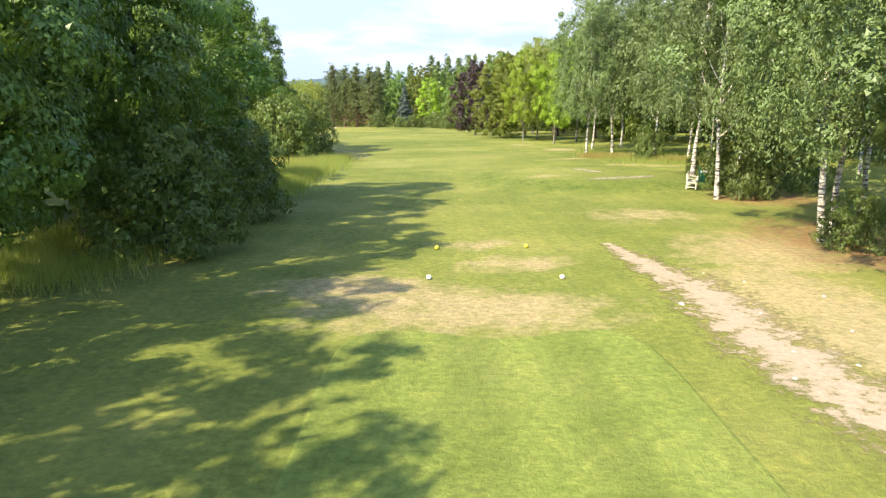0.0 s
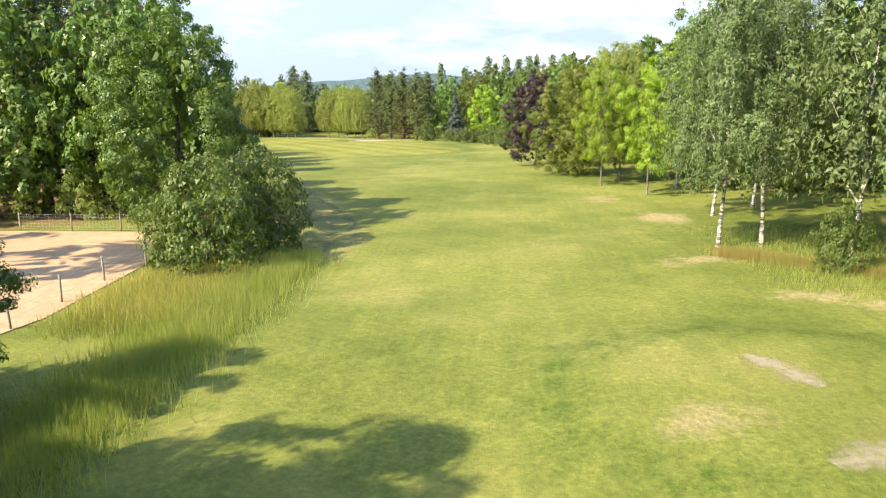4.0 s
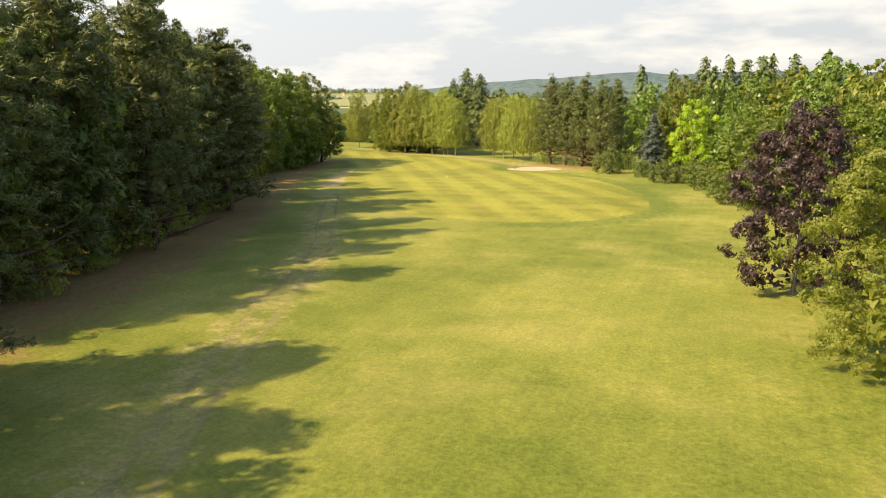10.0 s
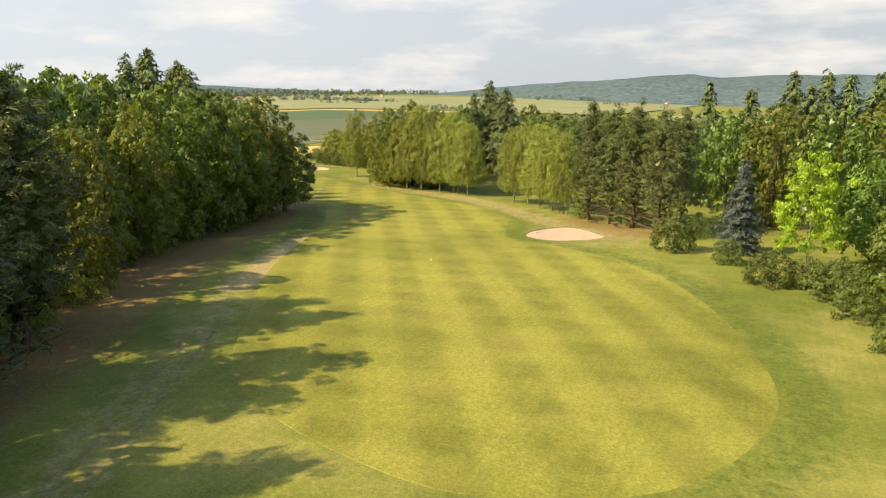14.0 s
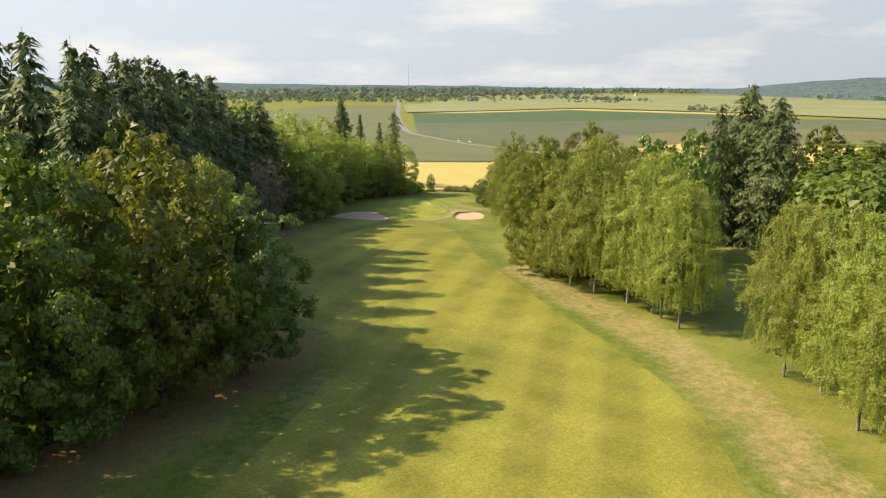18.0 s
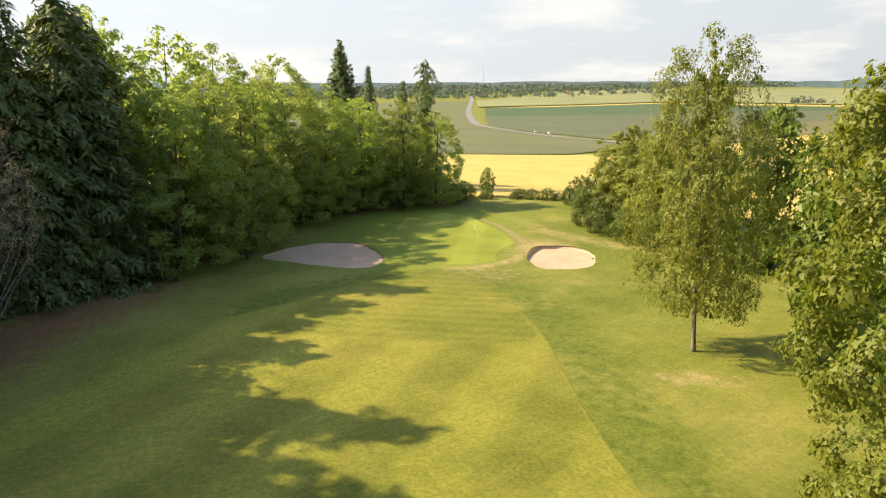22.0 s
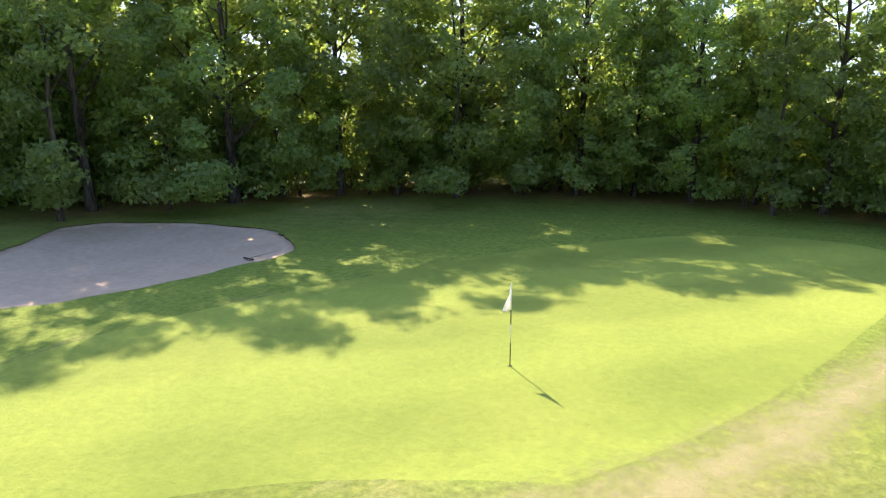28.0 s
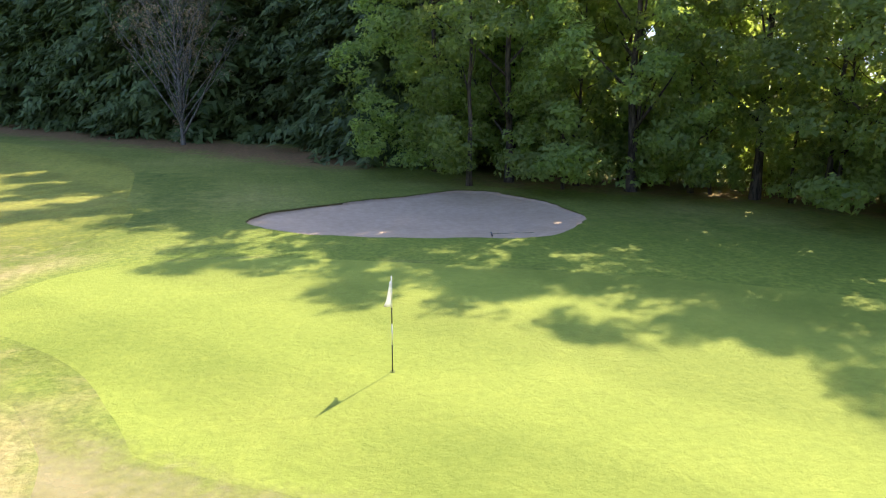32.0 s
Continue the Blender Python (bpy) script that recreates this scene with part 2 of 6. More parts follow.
def turf_material(name, green, pale, dry, stripes=0.0, amount=1.0, wide=5.2, zones=False):
    n = Nodes(name)
    p = n.place()
    big, mid = n.noise(0.055, 3.0, 0.55), n.noise(0.33, 4.0, 0.6)
    m = n.put("ShaderNodeMapping", Scale=(5.0, 5.0, 1.0))
    n.tie(p, m.inputs[0])
    fine = n.noise(1.0, 6.0, 0.75, m.outputs[0])
    patch = n.math("ADD", n.math("MULTIPLY", big, 0.6), n.math("MULTIPLY", mid, 0.4))
    colour = n.mix(n.ramp(patch, 0.36, 0.64), tuple(c * 0.9 for c in green), tuple(c * 1.1 for c in pale))
    scorch = n.math("MULTIPLY", n.ramp(n.math("ADD", n.math("MULTIPLY", n.noise(0.11, 4.0, 0.65), 0.7), n.math("MULTIPLY", fine, 0.3)), 0.50, 0.68), amount)
    colour = n.mix(scorch, colour, dry)
    if stripes:
        uv = n.put("ShaderNodeTexCoord").outputs["UV"]
        sep = n.put("ShaderNodeSeparateXYZ")
        n.tie(uv, sep.inputs[0])
        wob = n.math("MULTIPLY", n.math("SUBTRACT", mid, 0.5), 1.2)
        for axis, gain in ((0, 1.0), (1, 0.42 if wide > 3 else 0.0)):
            across = n.math("ADD", sep.outputs[axis], n.math("MULTIPLY", sep.outputs[0], 0.35)) if axis else sep.outputs[0]
            wave = n.math("SINE", n.math("MULTIPLY", n.math("ADD", across, wob), math.pi / wide), 0.0)
            band = n.math("MULTIPLY", n.math("MULTIPLY", n.ramp(wave, -0.5, 0.5), n.ramp(big, 0.3, 0.6, 0.45, 1.15)), stripes * gain)
            colour = n.mix(band, colour, tuple(min(1.0, c * 1.55) for c in pale))
    if zones:
        att = n.tree.nodes.new("ShaderNodeAttribute")
        att.attribute_name = "zone"
        z = n.put("ShaderNodeSeparateColor")
        n.tie(att.outputs["Color"], z.inputs[0])
        torn = n.noise(1.1, 5.0, 0.7)
        rag = n.math("MULTIPLY", n.math("SUBTRACT", n.math("ADD", n.math("MULTIPLY", mid, 0.25), n.math("MULTIPLY", torn, 0.75)), 0.5), 2.6)
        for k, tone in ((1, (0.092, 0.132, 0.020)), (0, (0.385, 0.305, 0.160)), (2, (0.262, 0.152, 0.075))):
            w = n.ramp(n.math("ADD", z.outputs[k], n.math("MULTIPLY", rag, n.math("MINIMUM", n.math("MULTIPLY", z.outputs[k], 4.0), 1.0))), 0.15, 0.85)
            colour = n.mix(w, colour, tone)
    if zones:
        rim = n.tree.nodes.new("ShaderNodeAttribute")
        rim.attribute_name = "collar"
        rim = rim.outputs["Fac"]
        collar = n.ramp(n.math("ADD", rim, n.math("MULTIPLY", rag, n.math("MULTIPLY", rim, 0.35))), 0.05, 0.95)
        colour = n.mix(collar, colour, (0.202, 0.246, 0.042))
    lines = n.put("ShaderNodeMapping", Rotation=(0, 0, radians(-22)), Scale=(2.2, 0.10, 1.0))
    n.tie(p, lines.inputs[0])
    grain = n.noise(1.0, 4.0, 0.6, lines.outputs[0])
    colour = n.mix(n.ramp(grain, 0.42, 0.66, 0.0, 0.0 if name == "green_grass" else 0.17), colour, n.mix(1.0, colour, (1.35, 1.30, 1.2), "MULTIPLY"))
    colour = n.mix(n.ramp(grain, 0.58, 0.34, 0.0, 0.0 if name == "green_grass" else 0.14), colour, n.mix(1.0, colour, (0.72, 0.78, 0.7), "MULTIPLY"))
    speck = n.noise(2.6, 5.0, 0.8)
    colour = n.mix(n.ramp(speck, 0.50, 0.66, 0.0, 0.15 if name == "green_grass" else 0.55), colour, n.mix(1.0, colour, (1.45, 1.30, 1.25), "MULTIPLY"))
    tuft = n.noise(1.6, 6.0, 0.72)
    colour = n.mix(n.ramp(tuft, 0.35, 0.7, 0.0, 0.15 if name == "green_grass" else 0.5), colour, n.mix(1.0, colour, (0.62, 0.72, 0.55), "MULTIPLY"))
    colour = n.mix(n.ramp(fine, 0.36, 0.64, 0.0, 0.3 if name == "green_grass" else 0.78), colour, n.mix(1.0, colour, (0.45, 0.5, 0.4), "MULTIPLY"))
    return n.done(n.shade(colour, 0.9, fine, 0.8, 0.06, 0.15))


ROUGH = turf_material("rough_grass", (0.145, 0.177, 0.032), (0.230, 0.237, 0.054), (0.331, 0.291, 0.104), 0.0, 0.65, zones=True)
FAIRWAY = turf_material("fairway_grass", (0.164, 0.176, 0.031), (0.214, 0.212, 0.042), (0.323, 0.269, 0.081), 0.50, 0.55, 3.45)
TEE = turf_material("tee_grass", (0.155, 0.194, 0.037), (0.198, 0.228, 0.051), (0.299, 0.285, 0.104), 0.30, 0.45, 1.08)
GREEN = turf_material("green_grass", (0.180, 0.222, 0.036), (0.228, 0.260, 0.046), (0.296, 0.283, 0.070), 0.30, 0.25, 2.6)


def plain_material(name, a, b, scale=2.0, rough=0.8, strength=0.3, spec=0.3, distance=0.03, detail=5.0):
    n = Nodes(name)
    f = n.noise(scale, detail, 0.65)
    g = n.noise(scale * 0.13, 3.0)
    colour = n.mix(n.ramp(f, 0.3, 0.7), a, b)
    colour = n.mix(n.ramp(g, 0.35, 0.7, 0.0, 0.35), colour, n.mix(1.0, colour, (0.7, 0.68, 0.62), "MULTIPLY"))
    return n.done(n.shade(colour, rough, f, strength, distance, spec))


SAND = plain_material("bunker_sand", (0.400, 0.290, 0.205), (0.490, 0.366, 0.268), 3.5, 0.95, 0.45, 0.1)
TURF_EDGE = plain_material("turf_edge", (0.075, 0.065, 0.025), (0.14, 0.125, 0.045), 6.0, 0.95, 0.6, 0.1)
ASPHALT = plain_material("road_asphalt", (0.16, 0.16, 0.165), (0.22, 0.22, 0.22), 0.6, 0.85)
WHEAT = plain_material("ripe_wheat", (0.385, 0.300, 0.080), (0.475, 0.375, 0.115), 0.09, 0.9, 0.5)
MAIZE = plain_material("maize_field", (0.095, 0.108, 0.048), (0.125, 0.138, 0.058), 0.02, 0.9, 0.4)
BEET = plain_material("beet_field", (0.078, 0.096, 0.050), (0.100, 0.118, 0.060), 0.02, 0.9, 0.4)
CLOVER = plain_material("dark_green_crop", (0.044, 0.082, 0.034), (0.062, 0.106, 0.044), 0.02, 0.9, 0.4)
FALLOW = plain_material("brown_fallow", (0.115, 0.112, 0.045), (0.150, 0.142, 0.058), 0.03, 0.9, 0.4)
STUBBLE = plain_material("pale_green_meadow", (0.155, 0.180, 0.078), (0.225, 0.235, 0.105), 0.008, 0.9, 0.4)
# the blue of the distance haze is put into this woodland colour
HAZED_WOODLAND = plain_material("hazed_woodland", (0.046, 0.080, 0.094), (0.130, 0.182, 0.186), 0.045, 0.95, 1.0, 0.05, 14.0)
STRAW = plain_material("dry_paddock_grass", (0.36, 0.24, 0.14), (0.46, 0.34, 0.21), 1.5, 0.95, 0.4, 0.1)
BLADE_GREEN = leaf_material("tall_grass_green", (0.15, 0.22, 0.040), (0.32, 0.37, 0.09), 0.6, 0.5, tint=(0.33, 0.33, 0.10))
BLADE_GOLD = leaf_material("tall_grass_golden", (0.26, 0.24, 0.06), (0.46, 0.38, 0.14), 0.6, 0.5, tint=(0.32, 0.33, 0.09))
WHITE_PAINT = plain_material("white_paint", (0.74, 0.72, 0.68), (0.82, 0.80, 0.77), 9.0, 0.5, 0.1)
YELLOW_PAINT = plain_material("yellow_paint", (0.72, 0.60, 0.03), (0.80, 0.66, 0.05), 9.0, 0.5, 0.1)
BLACK_PAINT = plain_material("black_paint", (0.02, 0.02, 0.022), (0.035, 0.035, 0.04), 9.0, 0.45, 0.1)
CREAM_WOOD = plain_material("pale_weathered_wood", (0.46, 0.42, 0.34), (0.58, 0.54, 0.45), 7.0, 0.7, 0.3)
POST_WOOD = plain_material("grey_post_wood", (0.20, 0.17, 0.13), (0.36, 0.31, 0.24), 7.0, 0.85, 0.5)
GREEN_PLASTIC = plain_material("green_plastic", (0.005, 0.10, 0.070), (0.010, 0.13, 0.09), 4.0, 0.4, 0.05)
STEEL_WIRE = plain_material("galvanised_wire", (0.30, 0.31, 0.31), (0.42, 0.42, 0.42), 6.0, 0.5, 0.1)
def cloth_material():
    n = Nodes("white_flag_cloth")
    tone = n.mix(n.noise(9.0, 3.0), (0.80, 0.80, 0.81), (0.88, 0.88, 0.88))
    lit = n.put("ShaderNodeBsdfTranslucent")
    n.tie(tone, lit.inputs["Color"])
    both = n.put("ShaderNodeMixShader", Fac=0.5)
    n.tie(n.shade(tone, 0.85, spec=0.1), both.inputs[1])
    n.tie(lit.outputs[0], both.inputs[2])
    return n.done(both.outputs[0])


CLOTH = cloth_material()
ROOF_TILE = plain_material("red_roof_tiles", (0.30, 0.10, 0.06), (0.40, 0.16, 0.09), 0.8, 0.85)
PLASTER = plain_material("pale_house_plaster", (0.60, 0.55, 0.47), (0.70, 0.66, 0.58), 0.5, 0.85)
STONE = plain_material("pale_stone", (0.42, 0.39, 0.34), (0.58, 0.55, 0.50), 8.0, 0.85, 0.5)
CAR_WHITE = plain_material("white_car_paint", (0.72, 0.73, 0.74), (0.78, 0.79, 0.80), 2.0, 0.25, 0.0, 0.5)
GLASS_DARK = plain_material("dark_car_glass", (0.02, 0.025, 0.03), (0.03, 0.035, 0.04), 2.0, 0.1, 0.0, 0.6)
RUBBER = plain_material("tyre_rubber", (0.02, 0.02, 0.02), (0.03, 0.03, 0.03), 5.0, 0.8)

# ---- the lie of the land ----
SLOPE_U = (-6000, -400, 0, 45, 119, 188, 240, 290, 330, 345, 360, 372, 392, 425, 450, 520, 606, 800, 1000, 1750, 2200, 2600, 3300, 3700, 6000, 14000)
SLOPE_Z = (1.5, 1.0, 0.1, -0.3, -1.8, -3.7, -5.3, -7.0, -8.4, -8.8, -9.05, -9.106, -9.106, -9.106, -10.3, -13.5, -17.5, -23, -27, -31, -31, -24, -10, -8, -10, -14)


def lie(x, y):
    """Height of the turf."""
    u = np.asarray(y) - 0.35 * np.asarray(x)
    z = (np.interp(u - 7, SLOPE_U, SLOPE_Z) + np.interp(u, SLOPE_U, SLOPE_Z) + np.interp(u + 7, SLOPE_U, SLOPE_Z)) / 3
    q = np.hypot((np.asarray(x) - 10.2) / 6.6, (np.asarray(y) - 48.8) / 6.2)
    return z + 0.42 * np.clip(1.35 - q, 0, 0.45) / 0.45 * np.where(q < 1.35, 1, 0)


def land(x, y):
    return float(lie(x, y))


def loop(points, n=8):
    """A smooth closed outline through the given corners."""
    p = np.array(points, float)
    k = len(p)
    out = []
    for i in range(k):
        a, b, c, d = p[i - 1], p[i], p[(i + 1) % k], p[(i + 2) % k]
        for s in np.arange(n) / n:
            out.append(0.5 * (2 * b + (c - a) * s + (2 * a - 5 * b + 4 * c - d) * s * s + (3 * b - a - 3 * c + d) * s ** 3))
    return np.array(out)


def line(points, n=8):
    """A smooth open line through the given corners."""
    p = np.array(points, float)
    q = np.vstack([2 * p[0] - p[1], p, 2 * p[-1] - p[-2]])
    out = []
    for i in range(len(p) - 1):
        a, b, c, d = q[i:i + 4]
        for s in np.arange(n) / n:
            out.append(0.5 * (2 * b + (c - a) * s + (2 * a - 5 * b + 4 * c - d) * s * s + (3 * b - a - 3 * c + d) * s ** 3))
    out.append(p[-1])
    return np.array(out)


def inside(outline, x, y):
    """Signed distance to an outline, positive inside."""
    a, b = outline, np.roll(outline, -1, 0)
    q = np.stack([np.ravel(x), np.ravel(y)], 1)
    best, odd = np.full(len(q), 1e9), np.zeros(len(q), bool)
    for s, e in zip(a, b):
        v, w = e - s, q - s
        t = np.clip((w @ v) / max(v @ v, 1e-9), 0, 1)
        best = np.minimum(best, np.hypot(*(w - t[:, None] * v).T))
        hit = ((s[1] > q[:, 1]) != (e[1] > q[:, 1])) & (q[:, 0] < (e[0] - s[0]) * (q[:, 1] - s[1]) / (e[1] - s[1] + 1e-12) + s[0])
        odd ^= hit
    return np.where(odd, best, -best).reshape(np.shape(x))


def near_line(course, x, y):
    """Distance to an open line."""
    q = np.stack([np.ravel(x), np.ravel(y)], 1)
    best = np.full(len(q), 1e9)
    for s, e in zip(course[:-1], course[1:]):
        v, w = e - s, q - s
        t = np.clip((w @ v) / max(v @ v, 1e-9), 0, 1)
        best = np.minimum(best, np.hypot(*(w - t[:, None] * v).T))
    return best.reshape(np.shape(x))


LEFT_BUNKER = loop([(-166.2, 323.35), (-162.9, 323.0), (-159.22, 321.70), (-156.57, 319.65), (-156.23, 317.09), (-159.22, 314.95), (-163.16, 313.24), (-166.58, 311.87), (-168.46, 314.35), (-169.3, 317.6), (-168.6, 321.2)])
RIGHT_BUNKER = loop([(-151.27, 336.24), (-150.67, 337.95), (-148.62, 339.40), (-145.71, 338.80), (-143.15, 336.41), (-141.78, 333.67), (-142.64, 331.19), (-144.52, 329.91), (-147.08, 330.94), (-149.65, 333.50)])
FAIRWAY_BUNKER = loop([(-43.6, 238.6), (-44.6, 243.5), (-42.2, 249.6), (-38.8, 250.8), (-35.2, 247.5), (-32.4, 243.3), (-34.4, 239.6), (-39.0, 236.6)])
GREEN_EDGE = loop([(-149.9, 327.2), (-151.7, 324.5), (-156.23, 324.27), (-162.64, 327.09), (-169.48, 331.36), (-174.61, 337.35), (-174.6, 342.8), (-170.4, 343.8), (-163.8, 341.4), (-158.2, 338.9), (-154.1, 336.1), (-151.4, 332.7), (-149.9, 329.6)])
FAIRWAY_EDGE = loop([(-27.0, 161.0), (-17.7, 162.6), (-11.5, 168.0), (-7.8, 180.0), (-10.5, 195.0), (-17.0, 212.0), (-26.0, 224.5), (-37.0, 232.0), (-45.5, 236.0), (-49.0, 243.5), (-53.0, 256.0), (-63.0, 269.0), (-76.0, 278.5), (-88.0, 285.5), (-103.0, 295.5), (-118.0, 305.0), (-131.0, 315.0), (-138.6, 319.4), (-145.6, 321.6), (-149.6, 316.6), (-150.6, 308.7), (-147.0, 293.0), (-131.0, 276.0), (-113.0, 263.0), (-98.0, 259.0), (-86.0, 246.0), (-76.0, 227.0), (-66.0, 203.0), (-54.0, 183.0), (-43.0, 168.0)], 6)
BUNKERS = (LEFT_BUNKER, RIGHT_BUNKER, FAIRWAY_BUNKER)


def mesh_of(name, verts, faces, material, smooth=False):
    me = bpy.data.meshes.new(name)
    me.from_pydata([tuple(v) for v in verts], [], [tuple(f) for f in faces])
    me.materials.append(material)
    if smooth:
        me.polygons.foreach_set("use_smooth", [True] * len(me.polygons))
    me.update()
    return me


def quads_of(name, verts, quads, material, smooth=False):
    """A mesh of faces with equal corners out of arrays."""
    me = bpy.data.meshes.new(name)
    quads = np.asarray(quads)
    n, (m, k) = len(verts), quads.shape
    me.vertices.add(n)
    me.vertices.foreach_set("co", np.asarray(verts, np.float32).ravel())
    me.loops.add(m * k)
    me.loops.foreach_set("vertex_index", np.asarray(quads, np.int32).ravel())
    me.polygons.add(m)
    me.polygons.foreach_set("loop_start", np.arange(0, m * k, k, dtype=np.int32))
    if smooth:
        me.polygons.foreach_set("use_smooth", np.ones(m, bool))
    me.materials.append(material)
    me.update(calc_edges=True)
    return me


def part(name, me, parent, label="", at=None):
    """One mesh object under a thing or a part."""
    ob = new(name, me)
    ob.parent = parent
    if at is not None:
        ob.matrix_basis = at
    return tagged(ob, label) if label else ob


def thing(name, label, category, at, group=""):
    ob = new(name)
    ob.empty_display_size = 0.2
    ob.matrix_basis = at
    return tagged(ob, label, category, group)


# one sheet of ground, fine along the hole, coarse towards the horizon
def spread(a, b, step, far):
    mid = np.arange(a, b + step / 2, step)
    out, d, x = [], step, 0.0
    while x < far:
        d *= 1.22
        x += d
        out.append(x)
    out = np.array(out)
    return np.concatenate([(a - out)[::-1], mid, b + out])


gx, gy = spread(-232, 60, 1.6, 9000), spread(-14, 400, 1.6, 9000)
GX, GY = np.meshgrid(gx, gy)
GZ = lie(GX, GY)
core = (GX > -240) & (GX < 70) & (GY > -20) & (GY < 410)
for pit in BUNKERS:
    lo, hi = pit.min(0) - 4, pit.max(0) + 4
    box = (GX > lo[0]) & (GX < hi[0]) & (GY > lo[1]) & (GY < hi[1])
    d = inside(pit, GX[box], GY[box])
    GZ[box] -= np.where(d > -0.5, 1.6, 0.0)
ny, nx = GX.shape
idx = np.arange(nx * ny).reshape(ny, nx)
cells = np.stack([idx[:-1, :-1], idx[:-1, 1:], idx[1:, 1:], idx[1:, :-1]], -1).reshape(-1, 4)
ground_me = quads_of("ground", np.stack([GX, GY, GZ], -1).reshape(-1, 3), cells, ROUGH, True)

# zones of the rough: dry turf, lush turf, needle litter; some patches darken for shade
zone = np.zeros((ny, nx, 4), np.float32)
CX, CY = GX[core], GY[core]


def blob(x, y, rx, ry, turn=0.0):
    c, s = math.cos(radians(turn)), math.sin(radians(turn))
    u, v = (CX - x) * c + (CY - y) * s, -(CX - x) * s + (CY - y) * c
    return np.clip(1.5 - np.hypot(u / rx, v / ry), 0, 1)


dry = np.maximum.reduce([blob(0.6, 17.6, 3.6, 1.7), blob(-2.6, 19.6, 2.0, 1.5), blob(2.6, 23.0, 1.6, 0.8), blob(1.2, 25.6, 1.4, 0.6),
                         blob(9.6, 17.5, 2.2, 5.0), blob(11.5, 25.0, 3.0, 3.0) * 0.9, blob(9.0, 33.0, 2.5, 2.0) * 0.6,
                         blob(6.8, 46.5, 1.4, 0.6) * 0.8, blob(12.5, 69.0, 3.0, 0.9, 20) * 0.8, blob(16.5, 60.5, 4.0, 0.9, -25) * 0.8,
                         blob(13.6, 84.5, 2.0, 2.6) * 0.8, blob(10.5, 96.0, 1.6, 2.6) * 0.6, blob(-120.0, 316.5, 3.2, 1.2, 40) * 0.5, blob(-35.0, 246.0, 9.0, 9.0) * 0.62, blob(-151.0, 336.8, 3.6, 3.6) * 0.8])
track = line([(-9.0, 70), (-11.3, 81), (-19.5, 100), (-26, 117), (-34, 138), (-42, 153), (-54, 176), (-66, 199), (-74, 217)])
dry = np.maximum(dry, np.clip(1.25 - near_line(track, CX, CY) / 2.2, 0, 0.34))
apron = line([(-106, 302), (-98, 297.5), (-90, 293), (-76, 285.5), (-63, 275.5), (-52, 264), (-42, 254)])
dry = np.maximum(dry, np.clip(1.2 - near_line(apron, CX, CY) / 3.8, 0, 0.52))
scorched = line([(-62.5, 191), (-64.5, 198), (-68.2, 205), (-72.4, 217), (-74.6, 227)])
dry = np.maximum(dry, np.clip(1.3 - near_line(scorched, CX, CY) / 2.4, 0, 0.85))
lush_shade = np.maximum.reduce([np.clip(1.2 - np.abs(np.hypot((CX - 10.2) / 6.6, (CY - 48.8) / 6.2) - 1.1) / 0.22, 0, 0.55), blob(20, 78, 9, 9) * 0.5, blob(12, 118, 8, 14) * 0.5])
band = inside(FAIRWAY_EDGE, CX, CY)
lush_shade = np.maximum(lush_shade, np.where(band < 0, np.clip(1.3 + band / 4.0, 0, 0.5), 0.0) * (CX + 0.9 * CY > 120))
lush_shade = np.maximum(lush_shade, np.clip(1.2 - np.hypot((CX + 147.7) / 14, (CY - 345.5) / 8), 0, 0.3))
ring = inside(GREEN_EDGE, CX, CY)
# shaded side of the green: dark lush tone carries part of the shade
lush_shade = np.maximum(lush_shade, np.clip(1.0 + ring / 14.0, 0, 0.45) * np.clip((-160.9 - CX - 0.3 * (CY - 333.5)) / 7 + 0.5, 0, 1))
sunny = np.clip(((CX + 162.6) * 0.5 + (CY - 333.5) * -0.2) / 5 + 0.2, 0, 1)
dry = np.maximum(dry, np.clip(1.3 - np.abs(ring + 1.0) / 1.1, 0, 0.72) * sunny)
dry = np.maximum(dry, blob(-146.8, 324.1, 5.2, 3.9, 35) * 0.34)
dry = np.maximum(dry, np.clip(1.2 - near_line(line([(-171.2, 348.9), (-164.4, 346.8), (-155.8, 343.8), (-147.3, 343.3), (-138.7, 342.9)]), CX, CY) / 1.6, 0, 0.42))
needles = line([(-38, 84), (-42, 108), (-52, 138), (-62, 160), (-72, 180), (-84, 206), (-94, 232), (-102, 250)])
soil = np.clip(1.35 - near_line(needles, CX, CY) / 8.0, 0, 0.7)
bank = line([(-104, 246), (-118, 255.5), (-125, 262.5), (-134, 269.5), (-145, 278.5), (-155, 288), (-163, 298)])
soil = np.maximum(soil, np.clip(1.3 - near_line(bank, CX, CY) / 4.5, 0, 1.0))
wall_foot = line([(-171.2, 308.7), (-181.5, 318.1), (-184.9, 330.1), (-184.0, 342.1), (-179.7, 349.7)])
soil = np.maximum(soil, np.clip(1.3 - near_line(wall_foot, CX, CY) / 3.5, 0, 0.6))
pine_foot = line([(-28, 250), (-40, 262)])
soil = np.maximum(soil, np.clip(1.3 - near_line(pine_foot, CX, CY) / 5.0, 0, 0.55))
